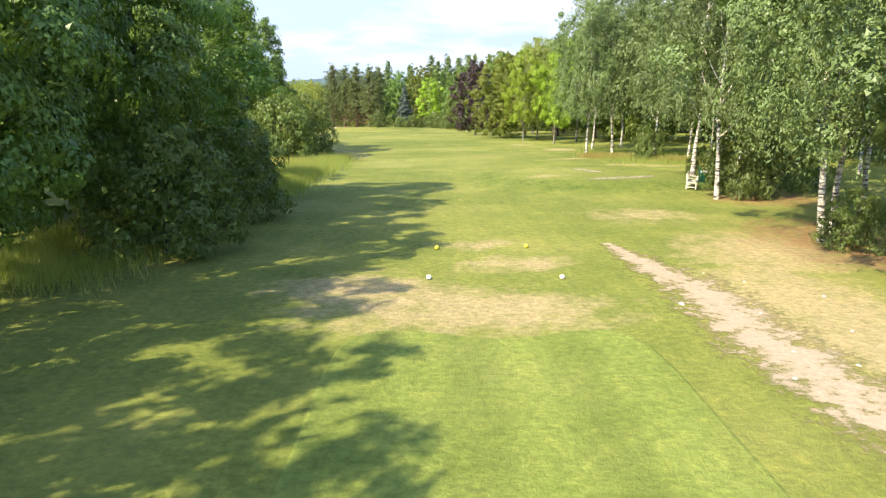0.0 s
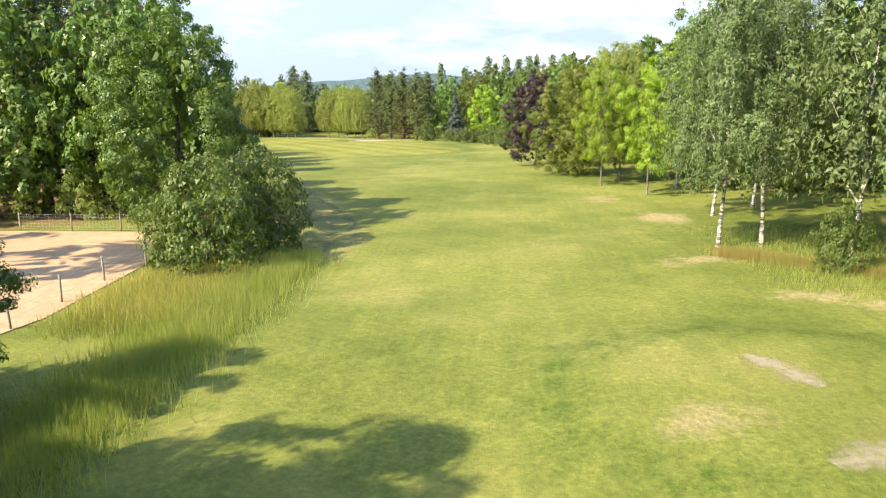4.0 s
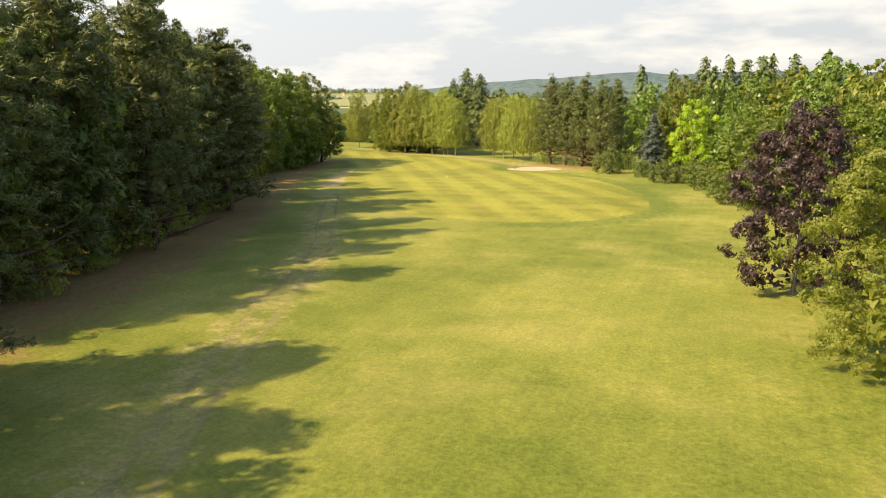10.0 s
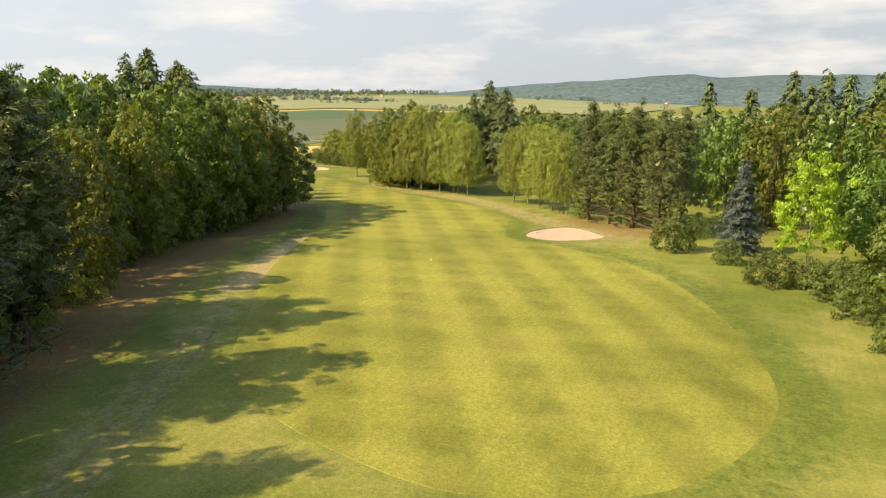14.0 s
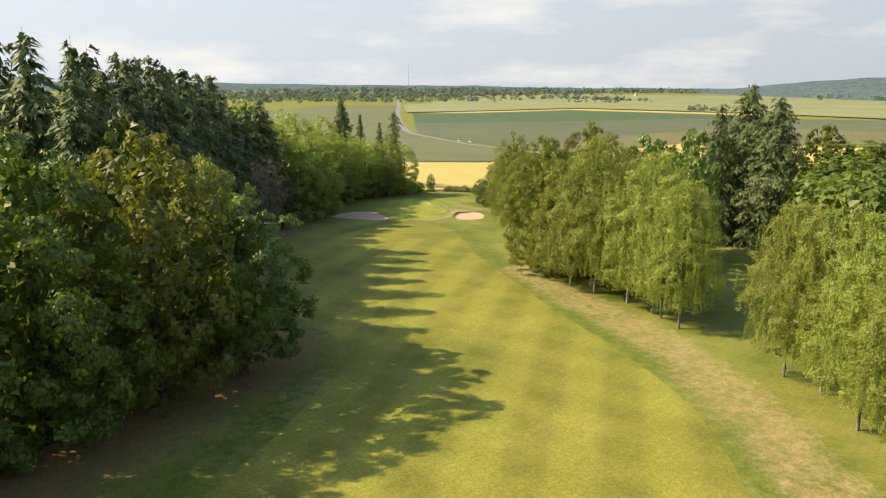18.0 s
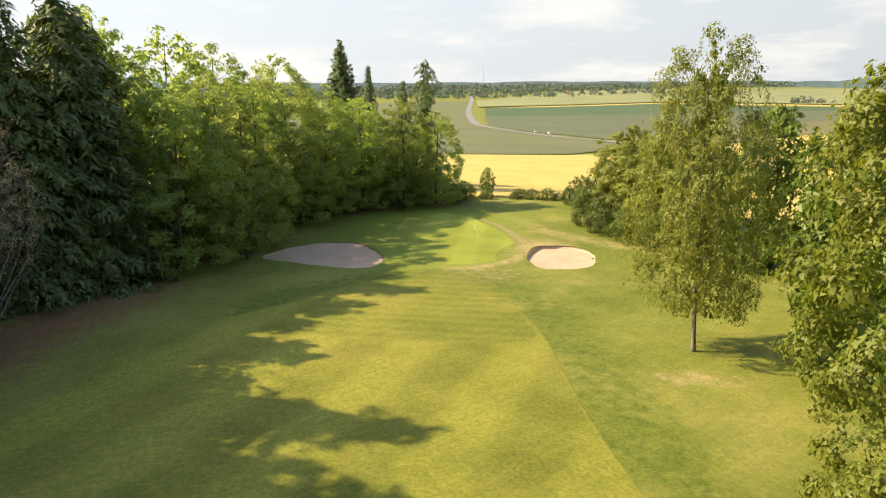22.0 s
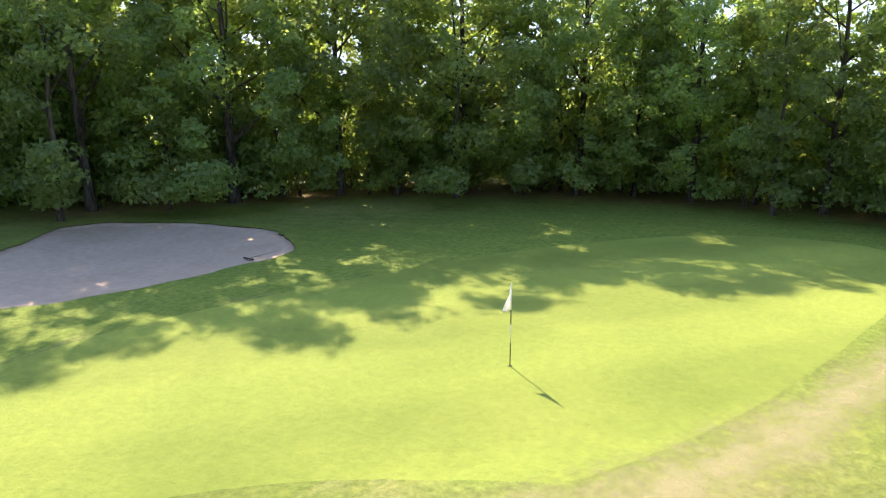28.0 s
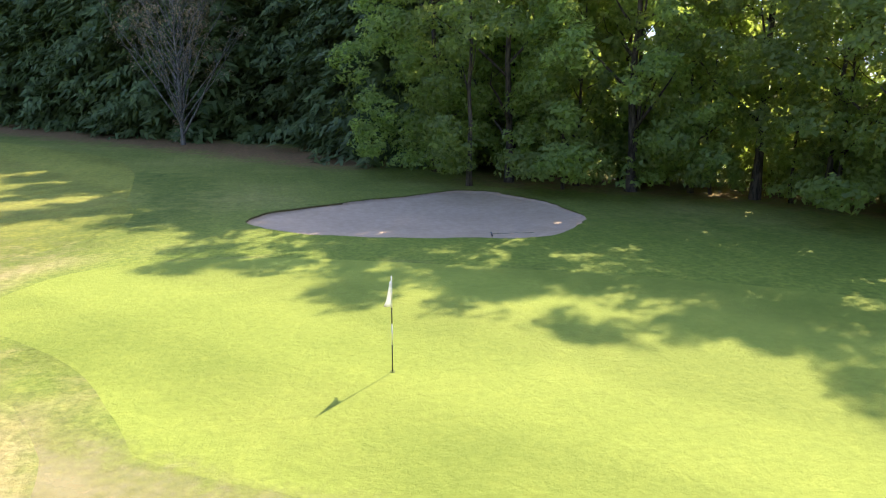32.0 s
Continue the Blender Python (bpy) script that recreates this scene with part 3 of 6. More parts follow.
# bare litter patches; the two broad ones also darken the ground for shade
soil = np.maximum(soil, np.maximum.reduce([blob(-29.2, 95.6, 2.4, 1.2, 40), blob(-20.4, 84.2, 2.2, 1.4, 10), blob(-16.0, 83.6, 1.8, 1.0, 20), blob(-25.0, 91.0, 3.0, 0.9, 30), blob(-17.5, 80.0, 4.5, 2.2, 50) * 0.75, blob(-22.5, 88.0, 5.5, 2.2, 50) * 0.75, blob(-18.5, 87.5, 1.6, 0.9), blob(-49.0, 145.0, 2.6, 1.2, 50), blob(-52.5, 152.0, 2.8, 1.3, 50), blob(-40.0, 128.0, 2.4, 1.0, 60)]) * 0.95)
# brown litter below the birches, its dark tone also standing in for shade
soil = np.maximum(soil, np.maximum(blob(15.0, 26.5, 3.0, 5.0), blob(17.5, 39.0, 3.0, 3.0)) * 0.75)
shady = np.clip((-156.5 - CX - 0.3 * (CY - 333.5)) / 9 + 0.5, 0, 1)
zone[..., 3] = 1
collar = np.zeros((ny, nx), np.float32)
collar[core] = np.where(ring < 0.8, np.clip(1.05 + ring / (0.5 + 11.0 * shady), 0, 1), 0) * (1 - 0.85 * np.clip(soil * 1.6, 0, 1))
zone[core, 0], zone[core, 1], zone[core, 2] = dry, lush_shade, soil
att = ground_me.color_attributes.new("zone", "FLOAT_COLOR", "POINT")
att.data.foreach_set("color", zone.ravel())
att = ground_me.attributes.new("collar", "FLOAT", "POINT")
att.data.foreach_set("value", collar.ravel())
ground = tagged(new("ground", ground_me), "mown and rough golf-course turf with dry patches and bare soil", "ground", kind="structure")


def sheet(name, outline, lift, material, label, step=1.6, turn=None, origin=(0, 0)):
    """Turf laid over the ground inside an outline, with mowing coordinates."""
    lo, hi = outline.min(0), outline.max(0)
    bm = bmesh.new()
    vs = [bm.verts.new((p[0], p[1], 0)) for p in outline]
    bm.faces.new(vs)
    for axis in (0, 1):
        for c in np.arange(lo[axis] + step * 2, hi[axis], step * 3.0):
            co, no = [0, 0, 0], [0, 0, 0]
            co[axis], no[axis] = c, 1
            bmesh.ops.bisect_plane(bm, geom=bm.verts[:] + bm.edges[:] + bm.faces[:], plane_co=co, plane_no=no)
    for v in bm.verts:
        v.co.z = land(v.co.x, v.co.y) + lift
    rim = [v for v in bmesh.ops.extrude_edge_only(bm, edges=[e for e in bm.edges if e.is_boundary])["geom"] if isinstance(v, bmesh.types.BMVert)]
    px, py = np.array([v.co.x for v in rim]), np.array([v.co.y for v in rim])
    nx_, ny_ = inside(outline, px - 0.2, py) - inside(outline, px + 0.2, py), inside(outline, px, py - 0.2) - inside(outline, px, py + 0.2)
    long = np.hypot(nx_, ny_) + 1e-9
    for v, a, b in zip(rim, nx_ / long, ny_ / long):
        v.co.x += a * 0.16
        v.co.y += b * 0.16
        v.co.z = land(v.co.x, v.co.y) - 0.02
    bm.normal_update()
    for f in bm.faces:
        if f.normal.z < 0:
            f.normal_flip()
    me = bpy.data.meshes.new(name)
    bm.to_mesh(me)
    bm.free()
    me.materials.append(material)
    uv = me.uv_layers.new(name="mown")
    co = np.zeros(len(me.vertices) * 3)
    me.vertices.foreach_get("co", co)
    co = co.reshape(-1, 3)
    li = np.zeros(len(me.loops), np.int32)
    me.loops.foreach_get("vertex_index", li)
    c, s = math.cos(radians(turn or 0)), math.sin(radians(turn or 0))
    u = (co[:, 0] - origin[0]) * c + (co[:, 1] - origin[1]) * s
    v = -(co[:, 0] - origin[0]) * s + (co[:, 1] - origin[1]) * c
    uv.data.foreach_set("uv", np.stack([u[li], v[li]], 1).astype(np.float32).ravel())
    return tagged(new(name, me), label, "grass", kind="structure")


TEE_EDGE = loop([(-2.2, -12), (-2.3, 0), (-2.2, 9), (-1.9, 15.4), (1.4, 15.2), (4.2, 15.5), (4.6, 9), (4.7, 0), (4.6, -12)], 5)
sheet("tee_box", TEE_EDGE, 0.015, TEE, "mown striped grass of the tee", turn=0, origin=(1.1, 0))
sheet("fairway", FAIRWAY_EDGE, 0.02, FAIRWAY, "striped mown fairway grass, partly scorched", turn=30)
APRON = turf_material("approach_grass", (0.165, 0.182, 0.032), (0.222, 0.222, 0.045), (0.323, 0.269, 0.081), 0.22, 0.6, 0.8, zones=True)
APRON_EDGE = loop([(-141.0, 321.2), (-147.0, 323.6), (-151.2, 318.6), (-150.6, 311.0), (-145.5, 303.0), (-139.0, 305.5), (-131.5, 313.6), (-135.5, 317.4)], 6)
approach = sheet("green_approach", APRON_EDGE, 0.026, APRON, "approach to the green mown in bands across", turn=130)
sheet("putting_green", GREEN_EDGE, 0.004, GREEN, "bright close-mown putting green with faint stripes", 1.2, turn=42)


def turf_zones(me):
    """Carries the ground's zones over to turf that lies on it."""
    co = np.zeros(len(me.vertices) * 3)
    me.vertices.foreach_get("co", co)
    x, y = co.reshape(-1, 3)[:, 0], co.reshape(-1, 3)[:, 1]
    i = np.clip(np.searchsorted(gx, x) - 1, 0, nx - 2)
    j = np.clip(np.searchsorted(gy, y) - 1, 0, ny - 2)
    a, b = (x - gx[i]) / (gx[i + 1] - gx[i]), (y - gy[j]) / (gy[j + 1] - gy[j])
    every = np.dstack([zone, collar])
    a, b = a[:, None], b[:, None]
    got = (every[j, i] * (1 - a) + every[j, i + 1] * a) * (1 - b) + (every[j + 1, i] * (1 - a) + every[j + 1, i + 1] * a) * b
    me.color_attributes.new("zone", "FLOAT_COLOR", "POINT").data.foreach_set("color", got[:, :4].astype(np.float32).ravel())
    me.attributes.new("collar", "FLOAT", "POINT").data.foreach_set("value", got[:, 4].astype(np.float32))


turf_zones(approach.data)


def bunker(name, rim, label, drop=0.08, steep=0.0, face=(1, 0), depth=0.5, cut=True, uneven=0.2):
    k = len(rim)
    mid = rim.mean(0)
    rng = np.random.default_rng(len(label))
    wob = uneven * rng.standard_normal(k)
    rim = rim + (rim - mid) / np.linalg.norm(rim - mid, axis=1)[:, None] * np.convolve(np.r_[wob[-1:], wob, wob[:1]], np.ones(3) / 3, "valid")[:, None]
    out = (rim - mid) / np.linalg.norm(rim - mid, axis=1)[:, None]
    fall = drop + steep * np.clip(out @ np.array(face), 0, 1)
    root = tagged(new(name), label, "bunker", kind="structure")

    def band(name, rows, material, smooth, close=False):
        verts, faces = [], []
        for s, off, a, c in rows:
            for p, o, f in zip(rim, out, fall):
                q = mid + (p - mid) * s + o * off
                bump = 0.05 * noise.noise((q[0] * 0.9, q[1] * 0.9, 2.0)) if s < 1 else 0.0
                verts.append((q[0], q[1], land(q[0], q[1]) + a - c * f + bump))
        for r in range(len(rows) - 1):
            for i in range(k):
                j = (i + 1) % k
                if name == "cut_edge" and out[i] @ np.array(face) < -0.15:
                    continue
                faces.append((r * k + i, r * k + j, (r + 1) * k + j, (r + 1) * k + i))
        if close:
            faces.append(tuple(range((len(rows) - 1) * k, len(rows) * k)))
        me = mesh_of(name, verts, faces, material, smooth)
        if material == ROUGH:
            turf_zones(me)
        part(name, me, root)

    band("sand", [(1.0, 0.03, -0.02, 0.0), (0.992, 0, -0.05, 1.0), (0.95, 0, -0.06, 1.0), (0.88, 0, -0.12, 0.95), (0.78, 0, -depth * 0.5, 0.6), (0.62, 0, -depth * 0.8, 0.3), (0.45, 0, -depth, 0.1), (0.3, 0, -depth, 0.0), (0.15, 0, -depth, 0.0)], SAND, True, True)
    band("turf_lip", [(1.0, 3.2, 0.005, 0), (1.0, 2.5, 0.008, 0), (1.0, 1.8, 0.013, 0), (1.0, 1.2, 0.02, 0), (1.0, 0.7, 0.028, 0), (1.0, 0.12, 0.035, 0), (1.0, 0.0, 0.02, 0)], ROUGH, True)
    if cut:
        band("cut_edge", [(1.0, 0.01, 0.025, 0), (1.0, -0.03, 0.0, 0), (1.0, 0.0, -0.05, 0.0)], TURF_EDGE, False)


bunker("bunker", LEFT_BUNKER, "shaded sand bunker with a dark cut turf edge", 0.06, 0.06, (0.6, 0.8), 0.35)
bunker("bunker", RIGHT_BUNKER, "sunlit pale sand bunker with a steep cut edge beside the green", 0.07, 0.24, (-0.97, 0.25), 0.25, uneven=0.07)
bunker("bunker", FAIRWAY_BUNKER, "pale sand bunker at the edge of the fairway", 0.01, 0.03, (-0.8, 0.5), 0.25, False, 0.12)


def strip(name, course, width, lift, material, label, category, wobble=0.0):
    """A ribbon over the ground along a line."""
    p = line(course, 10)
    t = np.gradient(p, axis=0)
    t /= np.linalg.norm(t, axis=1)[:, None]
    nrm = np.stack([-t[:, 1], t[:, 0]], 1)
    w = np.interp(np.linspace(0, 1, len(p)), np.linspace(0, 1, len(width)), width)
    verts, faces = [], []
    for k, (q, o, d) in enumerate(zip(p, nrm, w)):
        for m in range(5):
            s = (m / 4 - 0.5) * d + wobble * (noise.noise((k * 0.7, m * 9.1, 1.0)) if m in (0, 4) else 0)
            x, y = q + o * s
            verts.append((x, y, land(x, y) + lift))
    for k in range(len(p) - 1):
        for m in range(4):
            a = k * 5 + m
            faces.append((a, a + 1, a + 6, a + 5))
    me = mesh_of(name, verts, faces, material, True)
    uv = me.uv_layers.new(name="across")
    for lp in me.loops:
        uv.data[lp.index].uv = (lp.vertex_index % 5 / 4, lp.vertex_index // 5 * 0.1)
    return tagged(new(name, me), label, category, kind="structure")


def path_material(name, grassy=(0.165, 0.165, 0.040), straw=(0.27, 0.225, 0.085), soil=((0.29, 0.230, 0.155), (0.42, 0.345, 0.250)), deep=0.5, solid=0.9, fray=1.0, melt=0.16):
    n = Nodes(name)
    uv = n.put("ShaderNodeTexCoord").outputs["UV"]
    sep = n.put("ShaderNodeSeparateXYZ")
    n.tie(uv, sep.inputs[0])
    edge = n.math("ABSOLUTE", n.math("SUBTRACT", sep.outputs[0], 0.5), 0.0)
    wild, fine = n.noise(1.3, 5.0, 0.7), n.noise(9.0, 5.0, 0.7)
    torn = n.noise(4.5, 4.0, 0.7)
    bare = n.ramp(n.math("ADD", edge, n.math("ADD", n.math("MULTIPLY", n.math("SUBTRACT", wild, 0.5), 1.3), n.math("MULTIPLY", n.math("SUBTRACT", torn, 0.5), 0.8))), 0.10, 0.36, 1.0, 0.0)
    earth = n.mix(n.ramp(fine, 0.35, 0.65), *soil)
    grass = n.mix(n.ramp(wild, 0.35, 0.65), grassy, straw)
    grass = n.mix(n.ramp(fine, 0.3, 0.7, 0.0, deep), grass, (0.11, 0.105, 0.03))
    body = n.shade(n.mix(bare, grass, earth), 0.95, fine, 0.5, 0.04, 0.1)
    cover = n.ramp(n.math("ADD", edge, n.math("ADD", n.math("MULTIPLY", n.math("SUBTRACT", wild, 0.5), fray), n.math("MULTIPLY", n.math("SUBTRACT", torn, 0.5), fray))), melt, 0.44, solid, 0.0)
    both = n.put("ShaderNodeMixShader")
    n.tie(cover, both.inputs[0])
    n.tie(n.put("ShaderNodeBsdfTransparent").outputs[0], both.inputs[1])
    n.tie(body, both.inputs[2])
    return n.done(both.outputs[0])


PATH = path_material("worn_path_earth")
DRY_TURF = path_material("dry_turf", (0.255, 0.255, 0.075), (0.350, 0.300, 0.140), ((0.345, 0.285, 0.150), (0.400, 0.335, 0.195)), 0.25, 0.58, 0.5, -0.05)
TYRE = path_material("tyre_worn_grass", (0.26, 0.25, 0.085), (0.30, 0.28, 0.11), ((0.27, 0.235, 0.11), (0.33, 0.29, 0.15)), 0.25, 0.34, 0.9, 0.02)
WORN = path_material("worn_tee_turf", (0.20, 0.205, 0.06), (0.29, 0.265, 0.12), ((0.33, 0.28, 0.19), (0.44, 0.39, 0.29)), 0.25, 0.6, 0.8, -0.02)
strip("dirt_path", [(6.1, 26.2), (6.6, 22.5), (7.2, 19.2), (7.1, 16.0), (7.35, 12.6), (7.6, 9.0), (7.6, 4.0), (7.2, -6.0)], (0.7, 2.1, 3.0, 3.2, 3.1, 3.1, 3.1, 2.8), 0.016, PATH, "worn bare earth path beside the tee", "path", 0.35)
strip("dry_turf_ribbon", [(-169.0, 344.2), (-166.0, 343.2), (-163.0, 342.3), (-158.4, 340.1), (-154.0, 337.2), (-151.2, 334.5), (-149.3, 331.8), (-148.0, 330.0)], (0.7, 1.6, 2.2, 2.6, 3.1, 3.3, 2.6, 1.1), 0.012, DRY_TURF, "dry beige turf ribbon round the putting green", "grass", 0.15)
for off in (-0.85, 0.85):
    strip("tyre_track", [(x + off * 0.85, y + off * 0.5) for x, y in ((-8.4, 66), (-9.0, 74), (-11.3, 83), (-19.5, 102), (-26, 118), (-34, 139), (-42, 154), (-54, 177))], (0.5, 0.9, 1.0, 1.0, 0.9, 0.9, 0.8, 0.6), 0.012, TYRE, "pale tyre track worn into the rough", "track", 0.2)
strip("bare_patch", [(9.4, 51.9), (9.9, 51.0), (10.3, 50.1), (10.7, 49.2)], (1.0, 2.2, 1.8, 2.2, 0.9), 0.014, WORN, "pale worn patch on the forward tee", "ground", 0.3)
strip("bare_patch", [(9.0, 44.5), (10.6, 45.2), (12.0, 45.9), (13.7, 46.7)], (1.0, 2.6, 2.0, 2.6, 1.0), 0.014, WORN, "pale worn patch on the forward tee", "ground", 0.3)

# ---- trees ----
def unit(v):
    return v / (np.linalg.norm(v, axis=1)[:, None] + 1e-9)


def blades(p, nrm, axis, size, slim, rng):
    """Leaf blades at points, facing along nrm and pointing along axis: vertices and triangles."""
    n = len(p)
    nrm = unit(nrm)
    a = unit(axis - nrm * (axis * nrm).sum(1)[:, None])
    b = np.cross(nrm, a)
    s = size * (0.6 + 0.8 * rng.random(n))[:, None]
    v = np.stack([p - a * s * 0.8 - b * s * slim, p - a * s * 0.8 + b * s * slim, p + a * s * 1.1], 1).reshape(-1, 3)
    return v, np.arange(n * 3).reshape(-1, 3)


def leaves(centres, spread_r, per, size, rng, slim=0.55):
    """Leaf blades scattered round cluster centres."""
    c = np.repeat(np.asarray(centres, float), per, 0)
    n = len(c)
    off = unit(rng.standard_normal((n, 3))) * (spread_r * rng.random(n) ** 0.4)[:, None]
    away = unit(c - np.mean(centres, 0))
    nrm = away * 0.9 + off / spread_r * 0.75 + rng.standard_normal((n, 3)) * 0.28 + (0, 0, 0.3)
    return blades(c + off, nrm, rng.standard_normal((n, 3)), size, slim, rng)


def joined(*sets):
    vs, qs, base = [], [], 0
    for v, q in sets:
        vs.append(v)
        qs.append(q + base)
        base += len(v)
    return np.vstack(vs), np.vstack(qs)


def limb_mesh(name, limbs, material, sides=7):
    """Tapered bent limbs: each a list of (x, y, z, radius)."""
    verts, quads = [], []
    for path in limbs:
        path = np.asarray(path, float)
        base = len(verts)
        for k, (x, y, z, r) in enumerate(path):
            d = path[min(k + 1, len(path) - 1), :3] - path[max(k - 1, 0), :3]
            d = Vector(d).normalized()
            u = d.orthogonal().normalized()
            w = d.cross(u)
            for j in range(sides):
                t = 2 * math.pi * j / sides
                q = Vector((x, y, z)) + (u * math.cos(t) + w * math.sin(t)) * r
                verts.append(q[:])
        for k in range(len(path) - 1):
            for j in range(sides):
                a, b = base + k * sides + j, base + k * sides + (j + 1) % sides
                quads.append((a, b, b + sides, a + sides))
    return quads_of(name, np.array(verts), np.array(quads), material, True)


def trunk_limbs(rng, h, r0, top, boughs, reach, start=0.3, rise=0.5, bend=0.25, flare=1.5):
    z = np.linspace(0, top * h, 9)
    sway = np.cumsum(rng.standard_normal((9, 2)) * bend * h / 60, 0)
    sway -= sway[0]
    rad = r0 * (1 - 0.82 * z / (top * h))
    rad[0] *= flare
    stem = np.column_stack([sway, z, rad])
    stem[0, 2] = -0.3
    limbs, tips = [stem], []
    for i in range(boughs):
        s = start + (0.92 - start) * (i + rng.random()) / boughs
        k = s * 8
        j = int(k)
        o = stem[j] * (1 - (k - j)) + stem[min(j + 1, 8)] * (k - j)
        t = i * 2.4 + rng.random() * 0.9
        ln = reach * (1.05 - 0.65 * s) * (0.75 + 0.4 * rng.random())
        d = np.array([math.cos(t), math.sin(t), rise * (0.6 + 0.8 * rng.random())])
        pts = []
        for m in np.linspace(0, 1, 5):
            q = o[:3] + d * ln * m + np.array([0, 0, 0.12 * ln * m * m]) + rng.standard_normal(3) * 0.04 * ln * m
            pts.append((*q, max(0.012, o[3] * 0.55 * (1 - 0.85 * m))))
        limbs.append(pts)
        tips.append(pts[-1][:3])
    return limbs, np.array(tips) if tips else np.zeros((0, 3))


def dome(u, foot, full):
    """Outline of a crown: radius at a share of its height."""
    u = np.asarray(u, float)
    low = foot + (1 - foot) * np.sin(np.pi / 2 * np.clip(u / full, 0, 1))
    high = np.sqrt(np.clip(1 - (np.clip(u - full, 0, 1) / (1 - full)) ** 2.0, 0.0, 1))
    return np.where(u < full, low, high)


def boughs_of(rng, h, r, low, lobes, lobe, foot, full, ragged):
    """Centres, radii and outward ways of the leafy boughs that make up a crown."""
    us = np.linspace(0, 1, 400)
    w = np.cumsum(dome(us, foot, full) + 0.15)
    u = np.interp((np.arange(lobes) + rng.random(lobes)) / lobes, w / w[-1], us)
    t = np.arange(lobes) * 2.39996 + rng.random(lobes) * 1.1
    a = r * lobe * (0.6 + 0.8 * rng.random(lobes)) * (0.7 + 0.3 * dome(u, foot, full))
    ring = np.maximum(dome(u, foot, full) * r * (1 + ragged * rng.standard_normal(lobes)) - 0.6 * a, 0)
    deep = rng.random(lobes) < 0.14
    ring = np.where(deep, ring * rng.uniform(0.4, 0.85, lobes), ring)
    cx = np.stack([np.cos(t) * ring, np.sin(t) * ring, h * (low + (1 - low) * u) - 0.55 * a * u], 1)
    out = unit(np.stack([np.cos(t), np.sin(t), 1.9 * (u - full * 0.8)], 1))
    return cx, a, out


def crown(rng, h, r, low, lobes, lobe, n, size, foot=0.62, full=0.36, ragged=0.10, squash=0.8, slim=0.72, inner=600, ground=0.25, wild=0.42):
    """Leaves on the outer and upper skins of many boughs, dark broad foliage within."""
    c, a, out = boughs_of(rng, h, r, low, lobes, lobe, foot, full, ragged)
    twigs = 11
    way = unit(unit(rng.standard_normal((lobes * twigs, 3))) + np.repeat(out, twigs, 0) * 0.6 + (0, 0, 0.25))
    big = np.repeat(a, twigs)
    tip = np.repeat(c, twigs, 0) + way * (big * rng.uniform(0.45, 1.12, lobes * twigs))[:, None] * (1, 1, squash)
    wide = big * rng.uniform(0.36, 0.66, lobes * twigs)
    each = np.maximum(2, (n * wide * wide / (wide * wide).sum() * rng.uniform(0.6, 1.4, lobes * twigs)).astype(int))
    k = np.repeat(np.arange(lobes * twigs), each)
    d = unit(unit(rng.standard_normal((len(k), 3))) + way[k] * 0.35)
    p = tip[k] + d * (wide[k] * rng.random(len(k)) ** 0.45)[:, None] * (1.15, 1.15, 0.7)
    keep = p[:, 2] > ground
    p, d, way = p[keep], d[keep], way[k][keep]
    nrm = way * 0.85 + d * 0.6 + rng.standard_normal(d.shape) * wild + (0, 0, 0.25)
    axis = rng.standard_normal(d.shape) + (0, 0, -0.35) + d * 0.3
    sets = [blades(p, nrm, axis, size, slim, rng)]
    if inner:
        q = c[rng.integers(0, lobes, inner)] + rng.standard_normal((inner, 3)) * r * 0.07
        q[:, :2] *= rng.uniform(0.08, 0.62, (inner, 1))
        q[:, 2] = np.maximum(q[:, 2] - 0.04 * h, 0.6)
        sets.append(blades(q, rng.standard_normal((inner, 3)), rng.standard_normal((inner, 3)), r * 0.056, 0.8, rng))
    return joined(*sets)


def strands(rng, h, r, low, count, per, size, reach, floor, foot, full):
    """Hanging twigs with small leaves, as on a birch."""
    c, a, out = boughs_of(rng, h, r, low, count, 0.05, foot, full, 0.14)
    ln = reach * (0.35 + 0.9 * rng.random(count))
    k = np.repeat(np.arange(count), per)
    s = rng.random(len(k))
    sway = rng.standard_normal((count, 2)) * 0.18 + out[:, :2] * 0.25
    p = c[k] + np.stack([sway[k, 0] * s * (1 - 0.4 * s), sway[k, 1] * s * (1 - 0.4 * s), -ln[k] * s], 1) + rng.standard_normal((len(k), 3)) * 0.10
    keep = p[:, 2] > floor * (0.8 + 0.5 * rng.random(len(p)))
    p, o = p[keep], out[k][keep]
    nrm = o * (1, 1, 0.3) + rng.standard_normal(p.shape) * 0.55 + (0, 0, 0.2)
    return blades(p, nrm, np.array([(0, 0, -1.0)]) + rng.standard_normal(p.shape) * 0.45, size, 0.5, rng)


